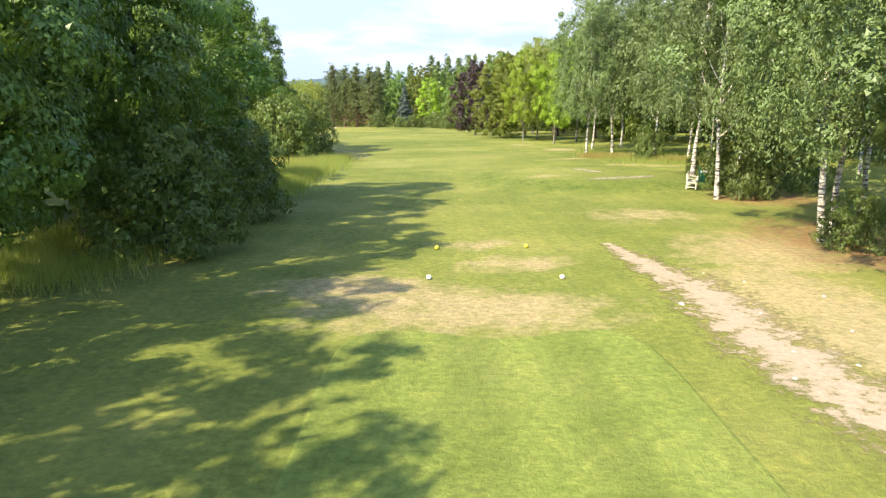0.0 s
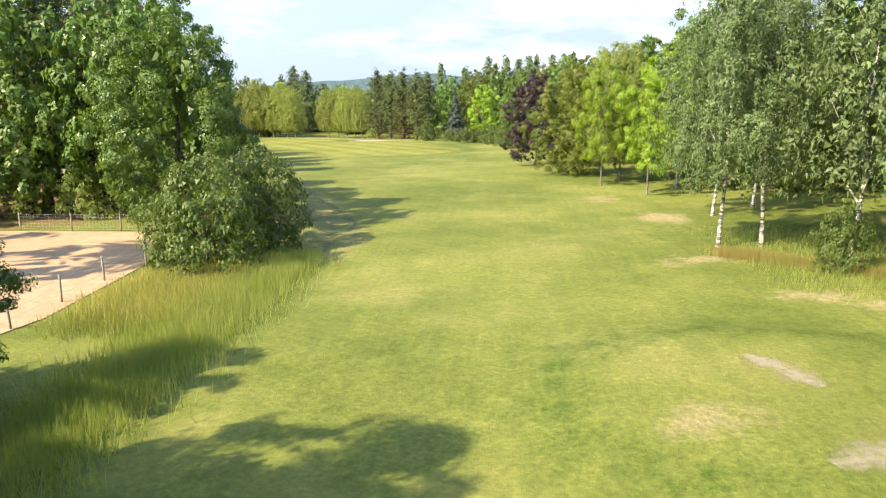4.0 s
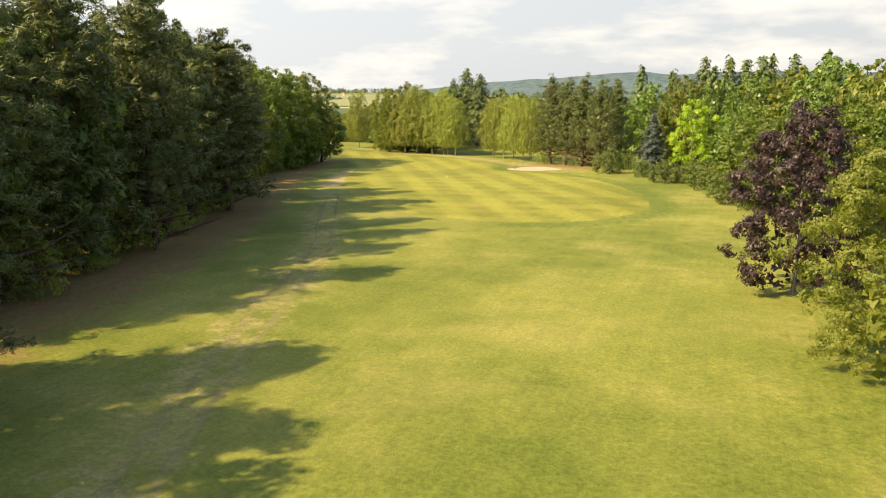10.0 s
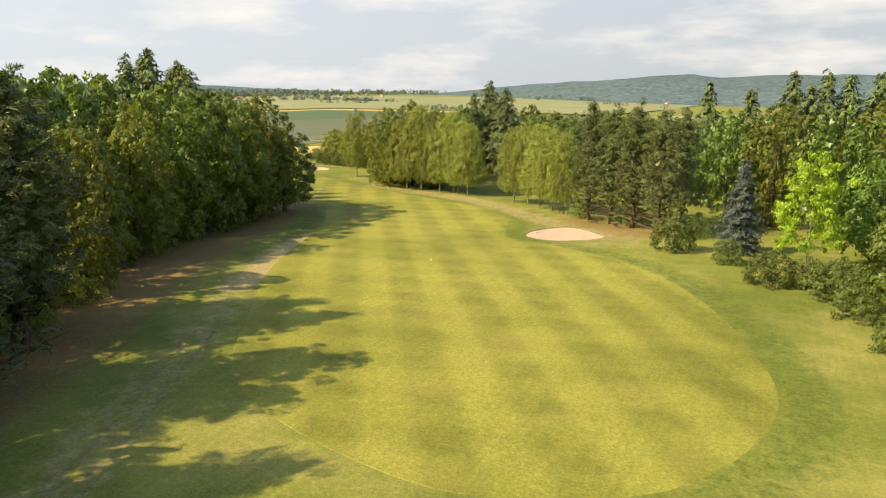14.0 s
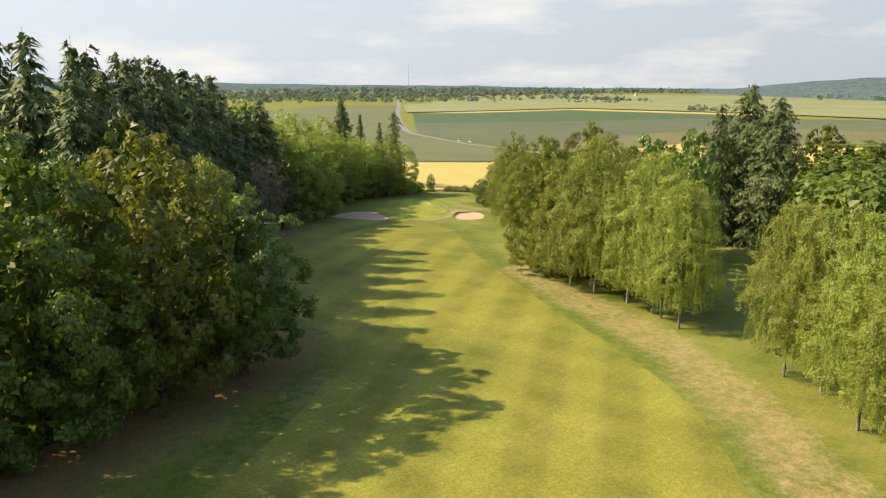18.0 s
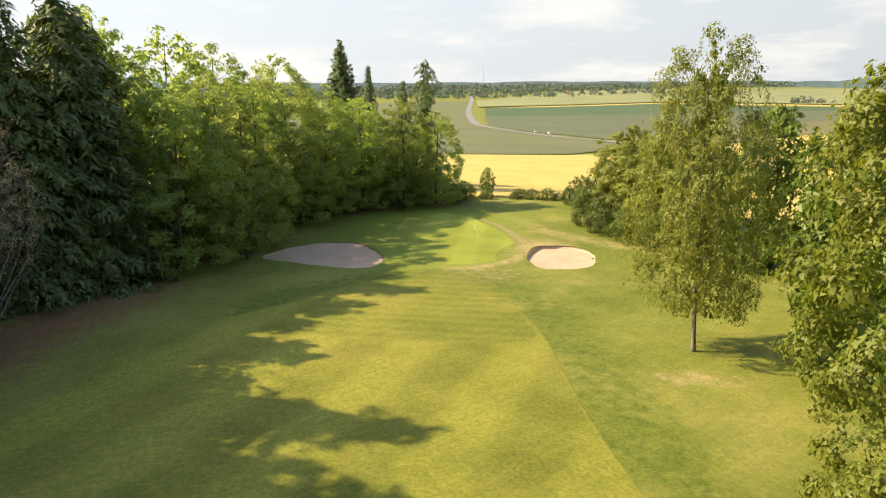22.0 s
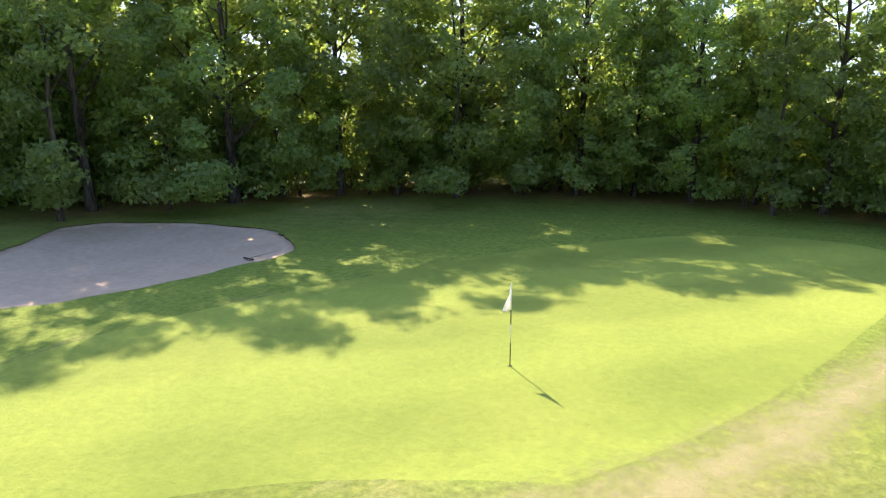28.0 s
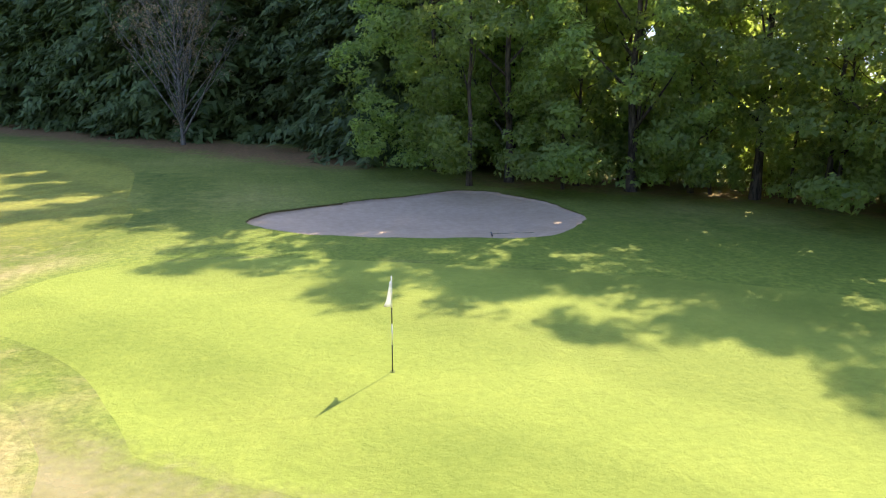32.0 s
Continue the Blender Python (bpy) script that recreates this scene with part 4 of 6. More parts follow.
def pads(rng, limbs, per, needles, size, live=0.22, h=22.0):
    """Tufts of needles lying on the outer halves of boughs."""
    c, way = [], []
    for path in limbs[1:]:
        path = np.asarray(path)
        if path[0, 2] < live * h and rng.random() < 0.55:
            continue
        o = unit((path[4, :3] - path[0, :3])[None])[0]
        for _ in range(per):
            k = (0.38 + 0.66 * rng.random()) * 4
            j = min(int(k), 3)
            c.append(path[j, :3] * (1 - (k - j)) + path[j + 1, :3] * (k - j) + rng.normal(0, 1, 3) * (0.6, 0.6, 0.42))
            way.append(o)
    top = np.asarray(limbs[0])[-1, :3]
    for _ in range(per * 5):
        c.append(top + rng.normal(0, 1, 3) * (0.55, 0.55, 1.1) - (0, 0, 0.9))
        way.append((0, 0, 1.0))
    c, way = np.array(c), np.array(way)
    k = np.repeat(np.arange(len(c)), needles)
    d = unit(unit(rng.standard_normal((len(k), 3))) + (0, 0, 0.35))
    p = c[k] + d * rng.uniform(0.35, 0.85, len(c))[k][:, None] * (0.65 + 0.4 * rng.random((len(k), 1))) * (1, 1, 0.7)
    nrm = d + rng.standard_normal(d.shape) * 0.4 + (0, 0, 0.35)
    axis = d + way[k] * 0.5 + (0, 0, 0.3) + rng.standard_normal(d.shape) * 0.4
    return blades(p, nrm, axis, size, 0.20, rng), c


TREES = {}
# numbers of leaves and their size: beside the hole, further in, far off, beside the tee
FINE = ((34000, 0.132), (9500, 0.235), (4600, 0.34), (54000, 0.101))


def build_tree(kind, seed, level):
    """A tree at its standard size: trunk mesh, crown mesh, height, radius."""
    rng = np.random.default_rng(seed * 101 + len(kind) * 7 + sum(map(ord, kind)))
    kind = kind.replace("_far", "")
    n, size = FINE[level]
    level = level % 3
    sides = (7, 5, 4)[level]
    inner = (1300, 800, 480)[level]
    if kind in ("oak", "hazel", "maple", "alder", "lime", "beech"):
        h, r = 17.0, 6.2
        limbs, tips = trunk_limbs(rng, h, 0.22 if kind in ("lime", "beech") else 0.36, 0.84, 12, 5.6, 0.14 if kind == "lime" else 0.20, 0.9 if kind == "lime" else 0.5)
        if kind == "lime":
            v, q = crown(rng, h, r, 0.22, 70, 0.19, int(n * 0.8), size, 0.70, 0.40, 0.20, 0.6, inner=40)
        elif kind == "beech":
            v, q = crown(rng, h, r, 0.10, 100, 0.17, n, size * 0.95, 0.80, 0.30, 0.16, 1.0, inner=500)
        elif kind == "alder":
            v, q = crown(rng, h, r, 0.05, 150, 0.13, int(n * (1.8, 1.1, 1.1)[level]), size * (0.64, 0.9, 0.9)[level], 0.72, 0.38, 0.12, 1.0, inner=inner)
        elif kind in ("oak", "hazel"):
            v, q = crown(rng, h, r, 0.13, 95, 0.175, n, size, 0.72, 0.36, 0.14, 0.72, inner=inner)
        else:
            v, q = crown(rng, h, r, 0.03, 125, 0.155, n, size * 1.05, 0.80, 0.34, 0.07, 0.85, inner=inner + 300)
        bark, leaf = GREY_BARK if kind in ("lime", "beech") else BARK, LEAF[kind]
    elif kind == "wall":
        h, r = 18.0, 4.8
        limbs, tips = trunk_limbs(rng, h, 0.20, 0.92, 14, 4.6, 0.12, 0.8)
        more, tips = trunk_limbs(rng, h * (0.62 + 0.2 * rng.random()), 0.13, 0.92, 6, 3.0, 0.25, 0.9, 0.6)
        dx, dy = rng.normal(0, 1.3, 2)
        limbs += [np.asarray(p) + (dx, dy, 0, 0) for p in more]
        v, q = crown(rng, h, r, 0.05, 105, 0.20, int(n * 0.85), size * 0.86, 0.86, 0.36, 0.12, 0.9, inner=60, ground=0.8, wild=0.55)
        bark, leaf = BARK, LEAF["wall"]
    elif kind in ("birch", "willow"):
        h, r = 17.0, 4.4
        limbs, tips = trunk_limbs(rng, h, 0.16, 0.96, 14, 3.5, 0.20, 1.1, 0.5, 1.35)
        foot, full = (0.72, 0.36) if kind == "willow" else (0.8, 0.28)
        m = (0.8, 0.6, 0.6)[level]
        droop = kind == "willow"
        soft = crown(rng, h, r, 0.17 if droop else 0.27, 66 if droop else 80, 0.215 if droop else 0.17, int(n * m * (1.05 if droop else 1.0)), size * (0.60, 0.72, 0.72)[level], foot, full, 0.11 if droop else 0.20, 1.15, inner=(260, 180, 110)[level] * (4 if droop else 1), wild=0.5)
        hang = strands(rng, h, r, 0.16, (430, 260, 130)[level], int(n * (0.75, 0.5, 0.5)[level]) // (430, 260, 130)[level], size * (0.56, 0.66, 0.66)[level], 2.3 if kind == "willow" else 3.4, 2.6 if kind == "willow" else 4.2, foot, full)
        v, q = joined(soft, hang)
        bark, leaf = BIRCH_BARK if kind == "birch" else GREY_BARK, LEAF[kind]
    elif kind == "pine":
        h, r = 22.0, 5.0
        limbs, tips = trunk_limbs(rng, h, 0.28, 0.96, 66, 5.4, 0.05, 0.16, 0.3)
        (v, q), c = pads(rng, limbs, (6, 5, 3)[level], (70, 44, 30)[level], (0.185, 0.31, 0.44)[level])
        k = c[rng.integers(0, len(c), 380)].copy()
        k[:, :2] *= rng.uniform(0.1, 0.7, (380, 1))
        v, q = joined((v, q), blades(k, rng.standard_normal((380, 3)), rng.standard_normal((380, 3)), 0.5, 0.6, rng))
        if level:
            limbs = limbs[:1] + limbs[1::3]
        bark, leaf = PINE_BARK, LEAF["pine"]
    elif kind in ("spruce", "blue", "cypress", "cedar", "fir"):
        h, r = 24.0, {"fir": 7.4, "cypress": 3.6, "cedar": 4.4, "blue": 4.6}.get(kind, 5.6)
        z = np.linspace(0, h, 8)
        limbs = [np.column_stack([z * 0, z * 0, np.r_[-0.3, z[1:]], 0.30 * (1 - 0.96 * z / h)])]
        levels = {"cedar": 30, "cypress": 60}.get(kind, (46, 36, 26)[level])
        p, way = [], []
        for i in range(levels):
            s = 0.03 + 0.965 * i / levels
            ln0 = r * (min(1.0, 1.9 * (1 - s)) ** 0.9 if kind == "cypress" else (1 - s) ** {"cedar": 0.25, "fir": 0.46}.get(kind, 0.52)) * (0.82 + 0.36 * rng.random()) + (0.3 if kind in ("cypress", "cedar") else 0.05)
            arms = max(5, int((18 if kind in ("fir", "cypress") else 13) * (1 - s) + 5))
            for b in range(arms):
                t = 2 * math.pi * (b + rng.random()) / arms
                zz = s * h + rng.normal(0, 0.25)
                ln = ln0 * (0.6 + 0.5 * rng.random())
                if kind == "cedar":
                    ln *= 0.5 + 1.0 * (rng.random() > 0.55)
                o = np.array([math.cos(t), math.sin(t), 0.0])
                sag = 0.30 if kind != "cypress" else -0.3
                limbs.append([(0, 0, zz, 0.05), tuple(o[:2] * ln * 0.6) + (zz - sag * 0.4 * ln, 0.03), tuple(o[:2] * ln) + (zz - sag * 0.8 * ln, 0.008)])
                m = max(3, int(ln * (44, 14, 8)[level]))
                f = 0.12 + 0.92 * rng.random(m) ** 0.75
                side = rng.standard_normal(m) * 0.26 * ln * (1.15 - f)
                p.append(np.stack([o[0] * ln * f - o[1] * side, o[1] * ln * f + o[0] * side, zz - sag * ln * f * f + rng.normal(0, 0.16, m) - np.abs(side) * 0.35], 1))
                way.append(np.stack([o[0] - o[1] * np.sign(side) * 0.6, o[1] + o[0] * np.sign(side) * 0.6, np.full(m, -0.5 if kind != "cypress" else 0.7)], 1))
        p, way = np.vstack(p), np.vstack(way)
        nrm = unit(p * (1, 1, 0)) * 0.75 + (0, 0, 0.8) + rng.standard_normal(p.shape) * 0.38
        v, q = blades(p, nrm, way + rng.standard_normal(p.shape) * 0.3, (0.15, 0.31, 0.48)[level], 0.36, rng)
        k = p[rng.integers(0, len(p), 420)].copy()
        k[:, :2] *= rng.uniform(0.1, 0.62, (420, 1))
        v, q = joined((v, q), blades(k, rng.standard_normal((420, 3)), rng.standard_normal((420, 3)), 0.55, 0.6, rng))
        bark, leaf = BARK, LEAF["blue" if kind == "blue" else "spruce"]
        limbs = limbs[:1] if level else limbs[:1] + limbs[1::2]
    elif kind in ("bush", "understory"):
        h, r = 5.0, 3.4
        limbs, tips = trunk_limbs(rng, h, 0.10, 0.6, 9, 2.6, 0.05, 0.9)
        low = kind == "understory"
        v, q = crown(rng, h, r, 0.02, 60 if low else 80, 0.20, (3600 if low else 9000, 2400 if low else 5000, 1800)[level], (0.13 if low else 0.101, 0.165 if low else 0.135, 0.2)[level], 0.9, 0.25, 0.12, 0.9, inner=160, ground=0.05)
        bark, leaf = BARK, LEAF["wall" if low else "bush"]
    else:
        h, r = 16.0, 4.2
        limbs, tips = trunk_limbs(rng, h, 0.20, 0.95, 56, 5.4, 0.06, 1.5, 0.4)
        twigs = []
        for path in limbs[1:]:
            path = np.asarray(path)
            for m in range(10):
                k = rng.random() * 2.2 + 1.6
                j = min(int(k), 3)
                c = path[j, :3] * (1 - (k - j)) + path[j + 1, :3] * (k - j)
                d = path[4, :3] - path[0, :3]
                d = d / np.linalg.norm(d) + rng.normal(0, 0.5, 3)
                e = c + d * (0.7 + rng.random())
                twigs.append([(*c, 0.018), (*((c + e) / 2), 0.012), (*e, 0.006)])
        limbs += twigs
        pts = np.array([t[-1][:3] for t in twigs] + [np.array((0, 0, 1 + 3.5 * rng.random())) + rng.normal(0, 0.35, 3) for _ in range(40)])
        v, q = leaves(pts, 0.4, 12, 0.085, rng, 0.4)
        bark, leaf = GREY_BARK, LEAF["dry"]
    if kind in ("alder", "willow", "birch", "oak", "hazel", "maple"):
        limbs = [np.asarray(p) * (0.88, 0.88, 0.90, 1.0) for p in limbs]
    r_now = np.percentile(np.hypot(v[:, 0], v[:, 1]), 97)
    h_now = np.percentile(v[:, 2], 99.7)
    return limb_mesh("trunk", limbs, bark, 3 if kind in ("spruce", "blue", "cypress", "cedar", "fir", "bare", "bush", "understory") else sides), quads_of("crown", v, q, leaf), h_now, r_now


LOOKS = {
    "hazel": ("hazel_tree", "bushy sunlit yellow-green tree at the edge of the wheat", "tree"),
    "oak": ("oak_tree", "broad dark green oak tree with dense leaves", "tree"),
    "oak_far": ("oak_tree", "dark green broadleaf tree in the wood", "tree"),
    "maple": ("maple_tree", "full green maple tree at the wood's edge", "tree"),
    "maple_far": ("maple_tree", "mid-green broadleaf tree in the wood", "tree"),
    "alder": ("alder_tree", "dense olive-green leafy tree beside the fairway", "tree"),
    "alder_far": ("alder_tree", "olive-green broadleaf tree in the wood", "tree"),
    "wall": ("woodland_tree", "slim leafy woodland tree with visible trunk and limbs", "tree"),
    "wall_far": ("woodland_tree", "slim leafy tree deeper in the wood", "tree"),
    "birch": ("birch_tree", "pale green birch with white trunk and hanging twigs", "tree"),
    "willow": ("willow_tree", "light green drooping willow-like tree beside the fairway", "tree"),
    "pine": ("pine_tree", "tall brownish-green Scots pine with dead lower branches", "tree"),
    "pine_far": ("pine_tree", "brownish-green pine in the wood", "tree"),
    "spruce": ("spruce_tree", "tall dark green pointed spruce", "tree"),
    "spruce_far": ("spruce_tree", "dark pointed spruce in the far wood", "tree"),
    "fir": ("fir_tree", "broad dark green fir with layered drooping branches", "tree"),
    "cedar": ("cedar_tree", "ragged dark conifer above the wood's edge", "tree"),
    "cypress": ("cypress_tree", "narrow dark green column-shaped conifer", "tree"),
    "blue": ("blue_spruce", "grey-blue spruce among green shrubs", "tree"),
    "beech": ("copper_beech", "dark purple copper beech with low branches", "tree"),
    "lime": ("yellow_green_tree", "bright yellow-green tree with airy leaves", "tree"),
    "bush": ("bush", "rounded leafy green bush in the rough", "bush"),
    "understory": ("undergrowth", "dark shaded undergrowth at the foot of the wood", "bush"),
    "bare": ("bare_tree", "nearly bare grey tree with upright twigs", "tree"),
}
GROUPS = {"birch": "birches along the hole", "willow": "drooping trees beside the fairway", "pine": "pines along the rough",
          "spruce": "spruces of the wood", "wall": "trees round the green", "bush": "bushes in the rough", "understory": "undergrowth along the wood"}
VARIANTS = {"alder": 2, "alder_far": 1, "oak": 2, "maple": 3, "wall": 4, "birch": 3, "willow": 2, "pine": 3, "spruce": 3, "bush": 3, "understory": 2, "lime": 1, "oak_far": 2, "maple_far": 2, "wall_far": 2, "pine_far": 2, "spruce_far": 2}
planted = {}
HOLE = line([(0, -10), (0, 60), (-5, 100), (-20, 165), (-45, 225), (-85, 265), (-122, 302), (-146, 330), (-160, 338)])
NEAR = {"understory": 30, "bush": 22, "fir": 20, "spruce": 36, "birch": 19.5, "maple": 33, "wall": 34, "pine": 37, "willow": 34}


def plant(kind, x, y, h, r, label="", sink=0.0):
    """A tree of that height and crown radius, standing on the ground."""
    k = planted[kind] = planted.get(kind, -1) + 1
    away = float(near_line(HOLE, np.array([x]), np.array([y]))[0])
    level = (1 if away < 31 else 2) if kind.endswith("_far") else 3 if kind == "oak" and away < 20 else 0 if away < NEAR.get(kind, 26) else 1
    key = (kind, k % VARIANTS.get(kind, 1), level)
    spin = (k * 137.5 + 31 * len(kind)) % 360
    if key not in TREES:
        t_me, c_me, h0, r0 = build_tree(*key)
        name, text, cat = LOOKS[kind]
        at = pose(x, y, land(x, y) - sink, 0, 0, spin) @ Matrix.Diagonal((r / r0, r / r0, h / h0, 1))
        ob = thing(name, text, cat, at, GROUPS.get(kind, ""))
        part("trunk", t_me, ob)
        part("crown", c_me, ob)
        TREES[key] = (ob, h0, r0)
    else:
        src, h0, r0 = TREES[key]
        old = src.scale
        at = pose(x, y, land(x, y) - sink, 0, 0, spin) @ Matrix.Diagonal((r / r0 / old[0], r / r0 / old[1], h / h0 / old[2], 1))
        ob = copy_thing(src, at)
    if label:
        tagged(ob, label)
    return ob


def woods(name, spots, label, leaf, seed, each=70, blade=0.16):
    """Far woodland as one mass of small crowns."""
    rng = np.random.default_rng(seed)
    vs, qs, base = [], [], 0
    for x, y, h, r in spots:
        n = each
        d = rng.standard_normal((n, 3))
        d /= np.linalg.norm(d, axis=1)[:, None]
        z0 = land(x, y)
        p = np.array([x, y, z0 + h * 0.55]) + d * (r, r, h * 0.45) * (0.75 + 0.3 * rng.random((n, 1)))
        v, q = leaves(p, r * 0.3, 6, r * blade, rng, 0.7)
        vs.append(v)
        qs.append(q + base)
        base += len(v)
    me = quads_of(name, np.vstack(vs), np.vstack(qs), leaf)
    return tagged(new(name, me), label, "woodland", kind="stuff")


def tall_grass(name, spots, blades, height, material, label, seed):
    rng = np.random.default_rng(seed)
    p = np.asarray(spots)
    k = rng.integers(0, len(p), blades)
    xy = p[k, :2] + rng.normal(0, 1, (blades, 2)) * p[k, 2:3] * 0.55
    z = lie(xy[:, 0], xy[:, 1])
    hh = height * (0.5 + 0.8 * rng.random(blades))
    t = rng.random(blades) * 6.283
    w = 0.008 + 0.012 * rng.random(blades)
    side = np.stack([np.cos(t), np.sin(t), t * 0], 1) * w[:, None]
    bend = np.stack([rng.normal(0, 0.28, blades) * hh, rng.normal(0, 0.28, blades) * hh, hh], 1)
    b = np.column_stack([xy, z - 0.03])
    v = np.stack([b - side, b + side, b + bend], 1).reshape(-1, 3)
    return tagged(new(name, quads_of(name, v, np.arange(blades * 3).reshape(-1, 3), material)), label, "grass", kind="stuff")


# ---- planting, from the tee to the green ----
# wood beside the tee
for x, y, h, r in ((-12.5, -5, 14, 4.5), (-15, -9, 15, 5), (-14.5, 1, 15, 5)):
    plant("oak_far", x, y, h, r, "dark oak beside the tee")
for x, y, h, r in ((-14.5, 10, 13.4, 5), (-13, 18, 13.6, 4.8), (-13, 26, 13.4, 4.8), (-13.7, 33, 15.0, 5.6)):
    plant("oak", x, y, h, r, "dense dark oak overhanging the tee's rough")
# filler trees behind the front oaks, added to stop sun leaking between crowns
for x, y, h, r in ((-17.5, 22, 13.5, 4.6), (-18, 30, 13.5, 4.6)):
    plant("oak_far", x, y, h, r, "filler oak behind the tee's front row, added to block sun")
plant("oak", -15.0, 45.0, 8.2, 3.4, "small dark tree at the end of the tee's wood")
plant("bush", -13.6, 44.0, 3.6, 2.2, "dark leafy shrub below the small tree")
plant("bush", -9.6, 31.5, 4.2, 2.8, "dark shaded bush below the oaks beside the tee")
plant("bush", -9.5, 24.5, 4.5, 2.8, "dark shaded bush below the oaks beside the tee")
plant("bush", -10.8, 37.5, 4.2, 2.6, "dark shaded bush below the oaks beside the tee")
plant("bush", -15.0, 67.9, 6.1, 3.7, "large round grey-green bush beside the fence")
plant("bush", -14.2, 64.8, 6.0, 3.2, "rounded green bush beside the paddock fence")
plant("bush", -13.4, 70.8, 6.2, 3.1, "rounded green bush beside the paddock fence")
plant("oak", -24.0, 81.5, 17.2, 5.4, "spreading oak behind the paddock fence")
plant("oak", -20.0, 75.3, 14.4, 5.3, "smaller dark oak at the corner of the paddock")
for x, y, h, r in ((-29.0, 85.0, 18.0, 5.2), (-37.0, 84.0, 17.5, 5.6), (-46.0, 82.0, 16.0, 5.6)):
    plant("oak", x, y, h, r, "dark oak behind the paddock fence")
for x, y, h, r in ((-28.5, 93.0, 14.0, 4.2), (-32.5, 100.5, 14.5, 3.8), (-31.0, 89.0, 19.0, 5.4), (-34.5, 97.5, 18.5, 5.4), (-43.0, 106.0, 17.0, 5.0), (-44.0, 114.0, 23.5, 5.5), (-48.0, 124.0, 23.5, 5.6), (-48.0, 133.0, 23.5, 5.7), (-53.0, 140.0, 24.0, 5.7), (-58.0, 150.0, 22.0, 5.7), (-58.5, 158.0, 22.5, 6.6), (-65.0, 168.0, 22.0, 5.7), (-70.0, 171.0, 22.0, 5.7)):
    plant("pine", x, y, h, r)
for x, y, h, r in ((-47.5, 119.0, 16.5, 5.2), (-45.0, 111.5, 16, 5.0), (-51.0, 128.5, 16.5, 5.2), (-54.0, 136.0, 16.5, 5.2), (-31.5, 92.0, 15, 4.8), (-57.0, 145.0, 16, 5.0)):
    plant("pine_far", x, y, h, r, "shorter brownish-green pine between taller ones")
for x, y, h, r in ((-75.0, 182.0, 17.0, 5.2), (-85.0, 199.0, 20.0, 6.0)):
    plant("alder", x, y, h, r, "olive-yellow leafy tree at the wood's edge")
for x, y, h, r in ((-85.0, 191.0, 18.0, 6.0), (-90.0, 209.0, 22.0, 7.0), (-92.0, 219.0, 22.0, 7.4), (-94.0, 229.0, 22.0, 7.6)):
    plant("maple", x, y, h, r)
plant("alder", -95.5, 238.5, 22.0, 7.6, "tall olive-green leafy tree near the end of the maples")
plant("oak", -96.0, 246.5, 16.4, 7.0, "full bright green tree at the end of the maples")
plant("hazel", -102.8, 247.5, 19.5, 5.6, "olive-yellow leafy tree between the maples and the spruces")
for x, y in ((-30.0, 84.0), (-34.0, 92.0), (-36.5, 100.0), (-41.0, 108.0), (-43.0, 116.0), (-46.0, 124.0), (-48.5, 132.0), (-52.0, 140.0), (-56.0, 148.0), (-59.0, 156.0), (-63.0, 163.0), (-67.0, 171.0), (-71.0, 179.0), (-24.0, 86.0), (-36.0, 84.0), (-44.0, 82.0)):
    plant("understory", x - 1.5, y, 4.6, 3.0)
for x, y in ((-75.5, 178.0), (-79.5, 186.0), (-83.5, 194.0), (-87.0, 203.0), (-90.0, 212.0), (-93.0, 221.0), (-95.5, 229.0), (-98.5, 237.0), (-101.5, 244.0)):
    plant("understory", x, y, 4.4, 3.2)
for x, y in ((-137.0, 250.0), (-149.0, 264.0), (-161.0, 277.0), (-166.1, 294.2), (-174.6, 303.6), (-179.7, 310.4), (-184.9, 315.5), (-188.3, 320.7), (-190.0, 326.7), (-190.9, 332.6), (-190.0, 337.8), (-188.3, 342.9), (-185.7, 348.0)):
    plant("understory", x, y, 6.5, 4.0)
for x, y in ((-133.0, 252.0), (-139.0, 259.0), (-146.0, 265.0), (-152.0, 273.0), (-159.0, 277.5), (-164.0, 287.0), (-170.0, 296.0), (-168.6, 302.7), (-172.9, 307.9), (-178.0, 312.1), (-182.3, 316.8), (-185.3, 322.4), (-186.6, 328.4), (-186.6, 334.4), (-185.7, 340.3), (-174.5, 305.0), (-179.5, 309.5), (-183.5, 313.5), (-187.5, 319.0), (-189.0, 325.0), (-189.5, 331.0), (-189.0, 337.0), (-187.5, 343.0), (-184.0, 345.9), (-181.5, 349.7), (-124.0, 247.0), (-117.0, 242.0)):
    plant("understory", x, y, 4.2, 3.0)
for x, y in ((-41, 264), (-30, 259), (-24, 254), (-19, 250), (-98, 306), (-108, 311), (-91, 306)):
    plant("understory", x, y, 3.4, 2.6)
for x, y, h, r in ((-60, 120, 21, 7), (-66, 134, 22, 7), (-72, 148, 22, 7), (-78, 164, 22, 7), (-84, 178, 22, 7), (-50, 108, 20, 6.5), (-94, 192, 23, 7), (-104, 206, 24, 7), (-112, 218, 25, 7)):
    plant("oak_far", x, y, h, r)
for x, y, h, r in ((-47, 112, 19, 6), (-51, 126, 19, 6), (-57, 140, 20, 6), (-63, 152, 20, 6), (-70, 168, 20, 6)):
    plant("oak_far", x, y, h, r)
for x, y, h, r in ((-19, -15, 16, 6), (-23, -5, 17, 6), (-21, 30, 17, 6), (-27, 36, 15, 6)):
    plant("oak_far", x, y, h, r)
for x, y, h, r in ((-40.0, 91.0, 24.0, 6.0), (-50.0, 98.0, 20.0, 6.0), (-55.0, 118.0, 25.5, 6.0), (-59.0, 132.0, 25.5, 6.0), (-65.0, 146.0, 23.0, 6.0), (-71.0, 160.0, 23.0, 6.0)):
    plant("pine_far", x, y, h, r)
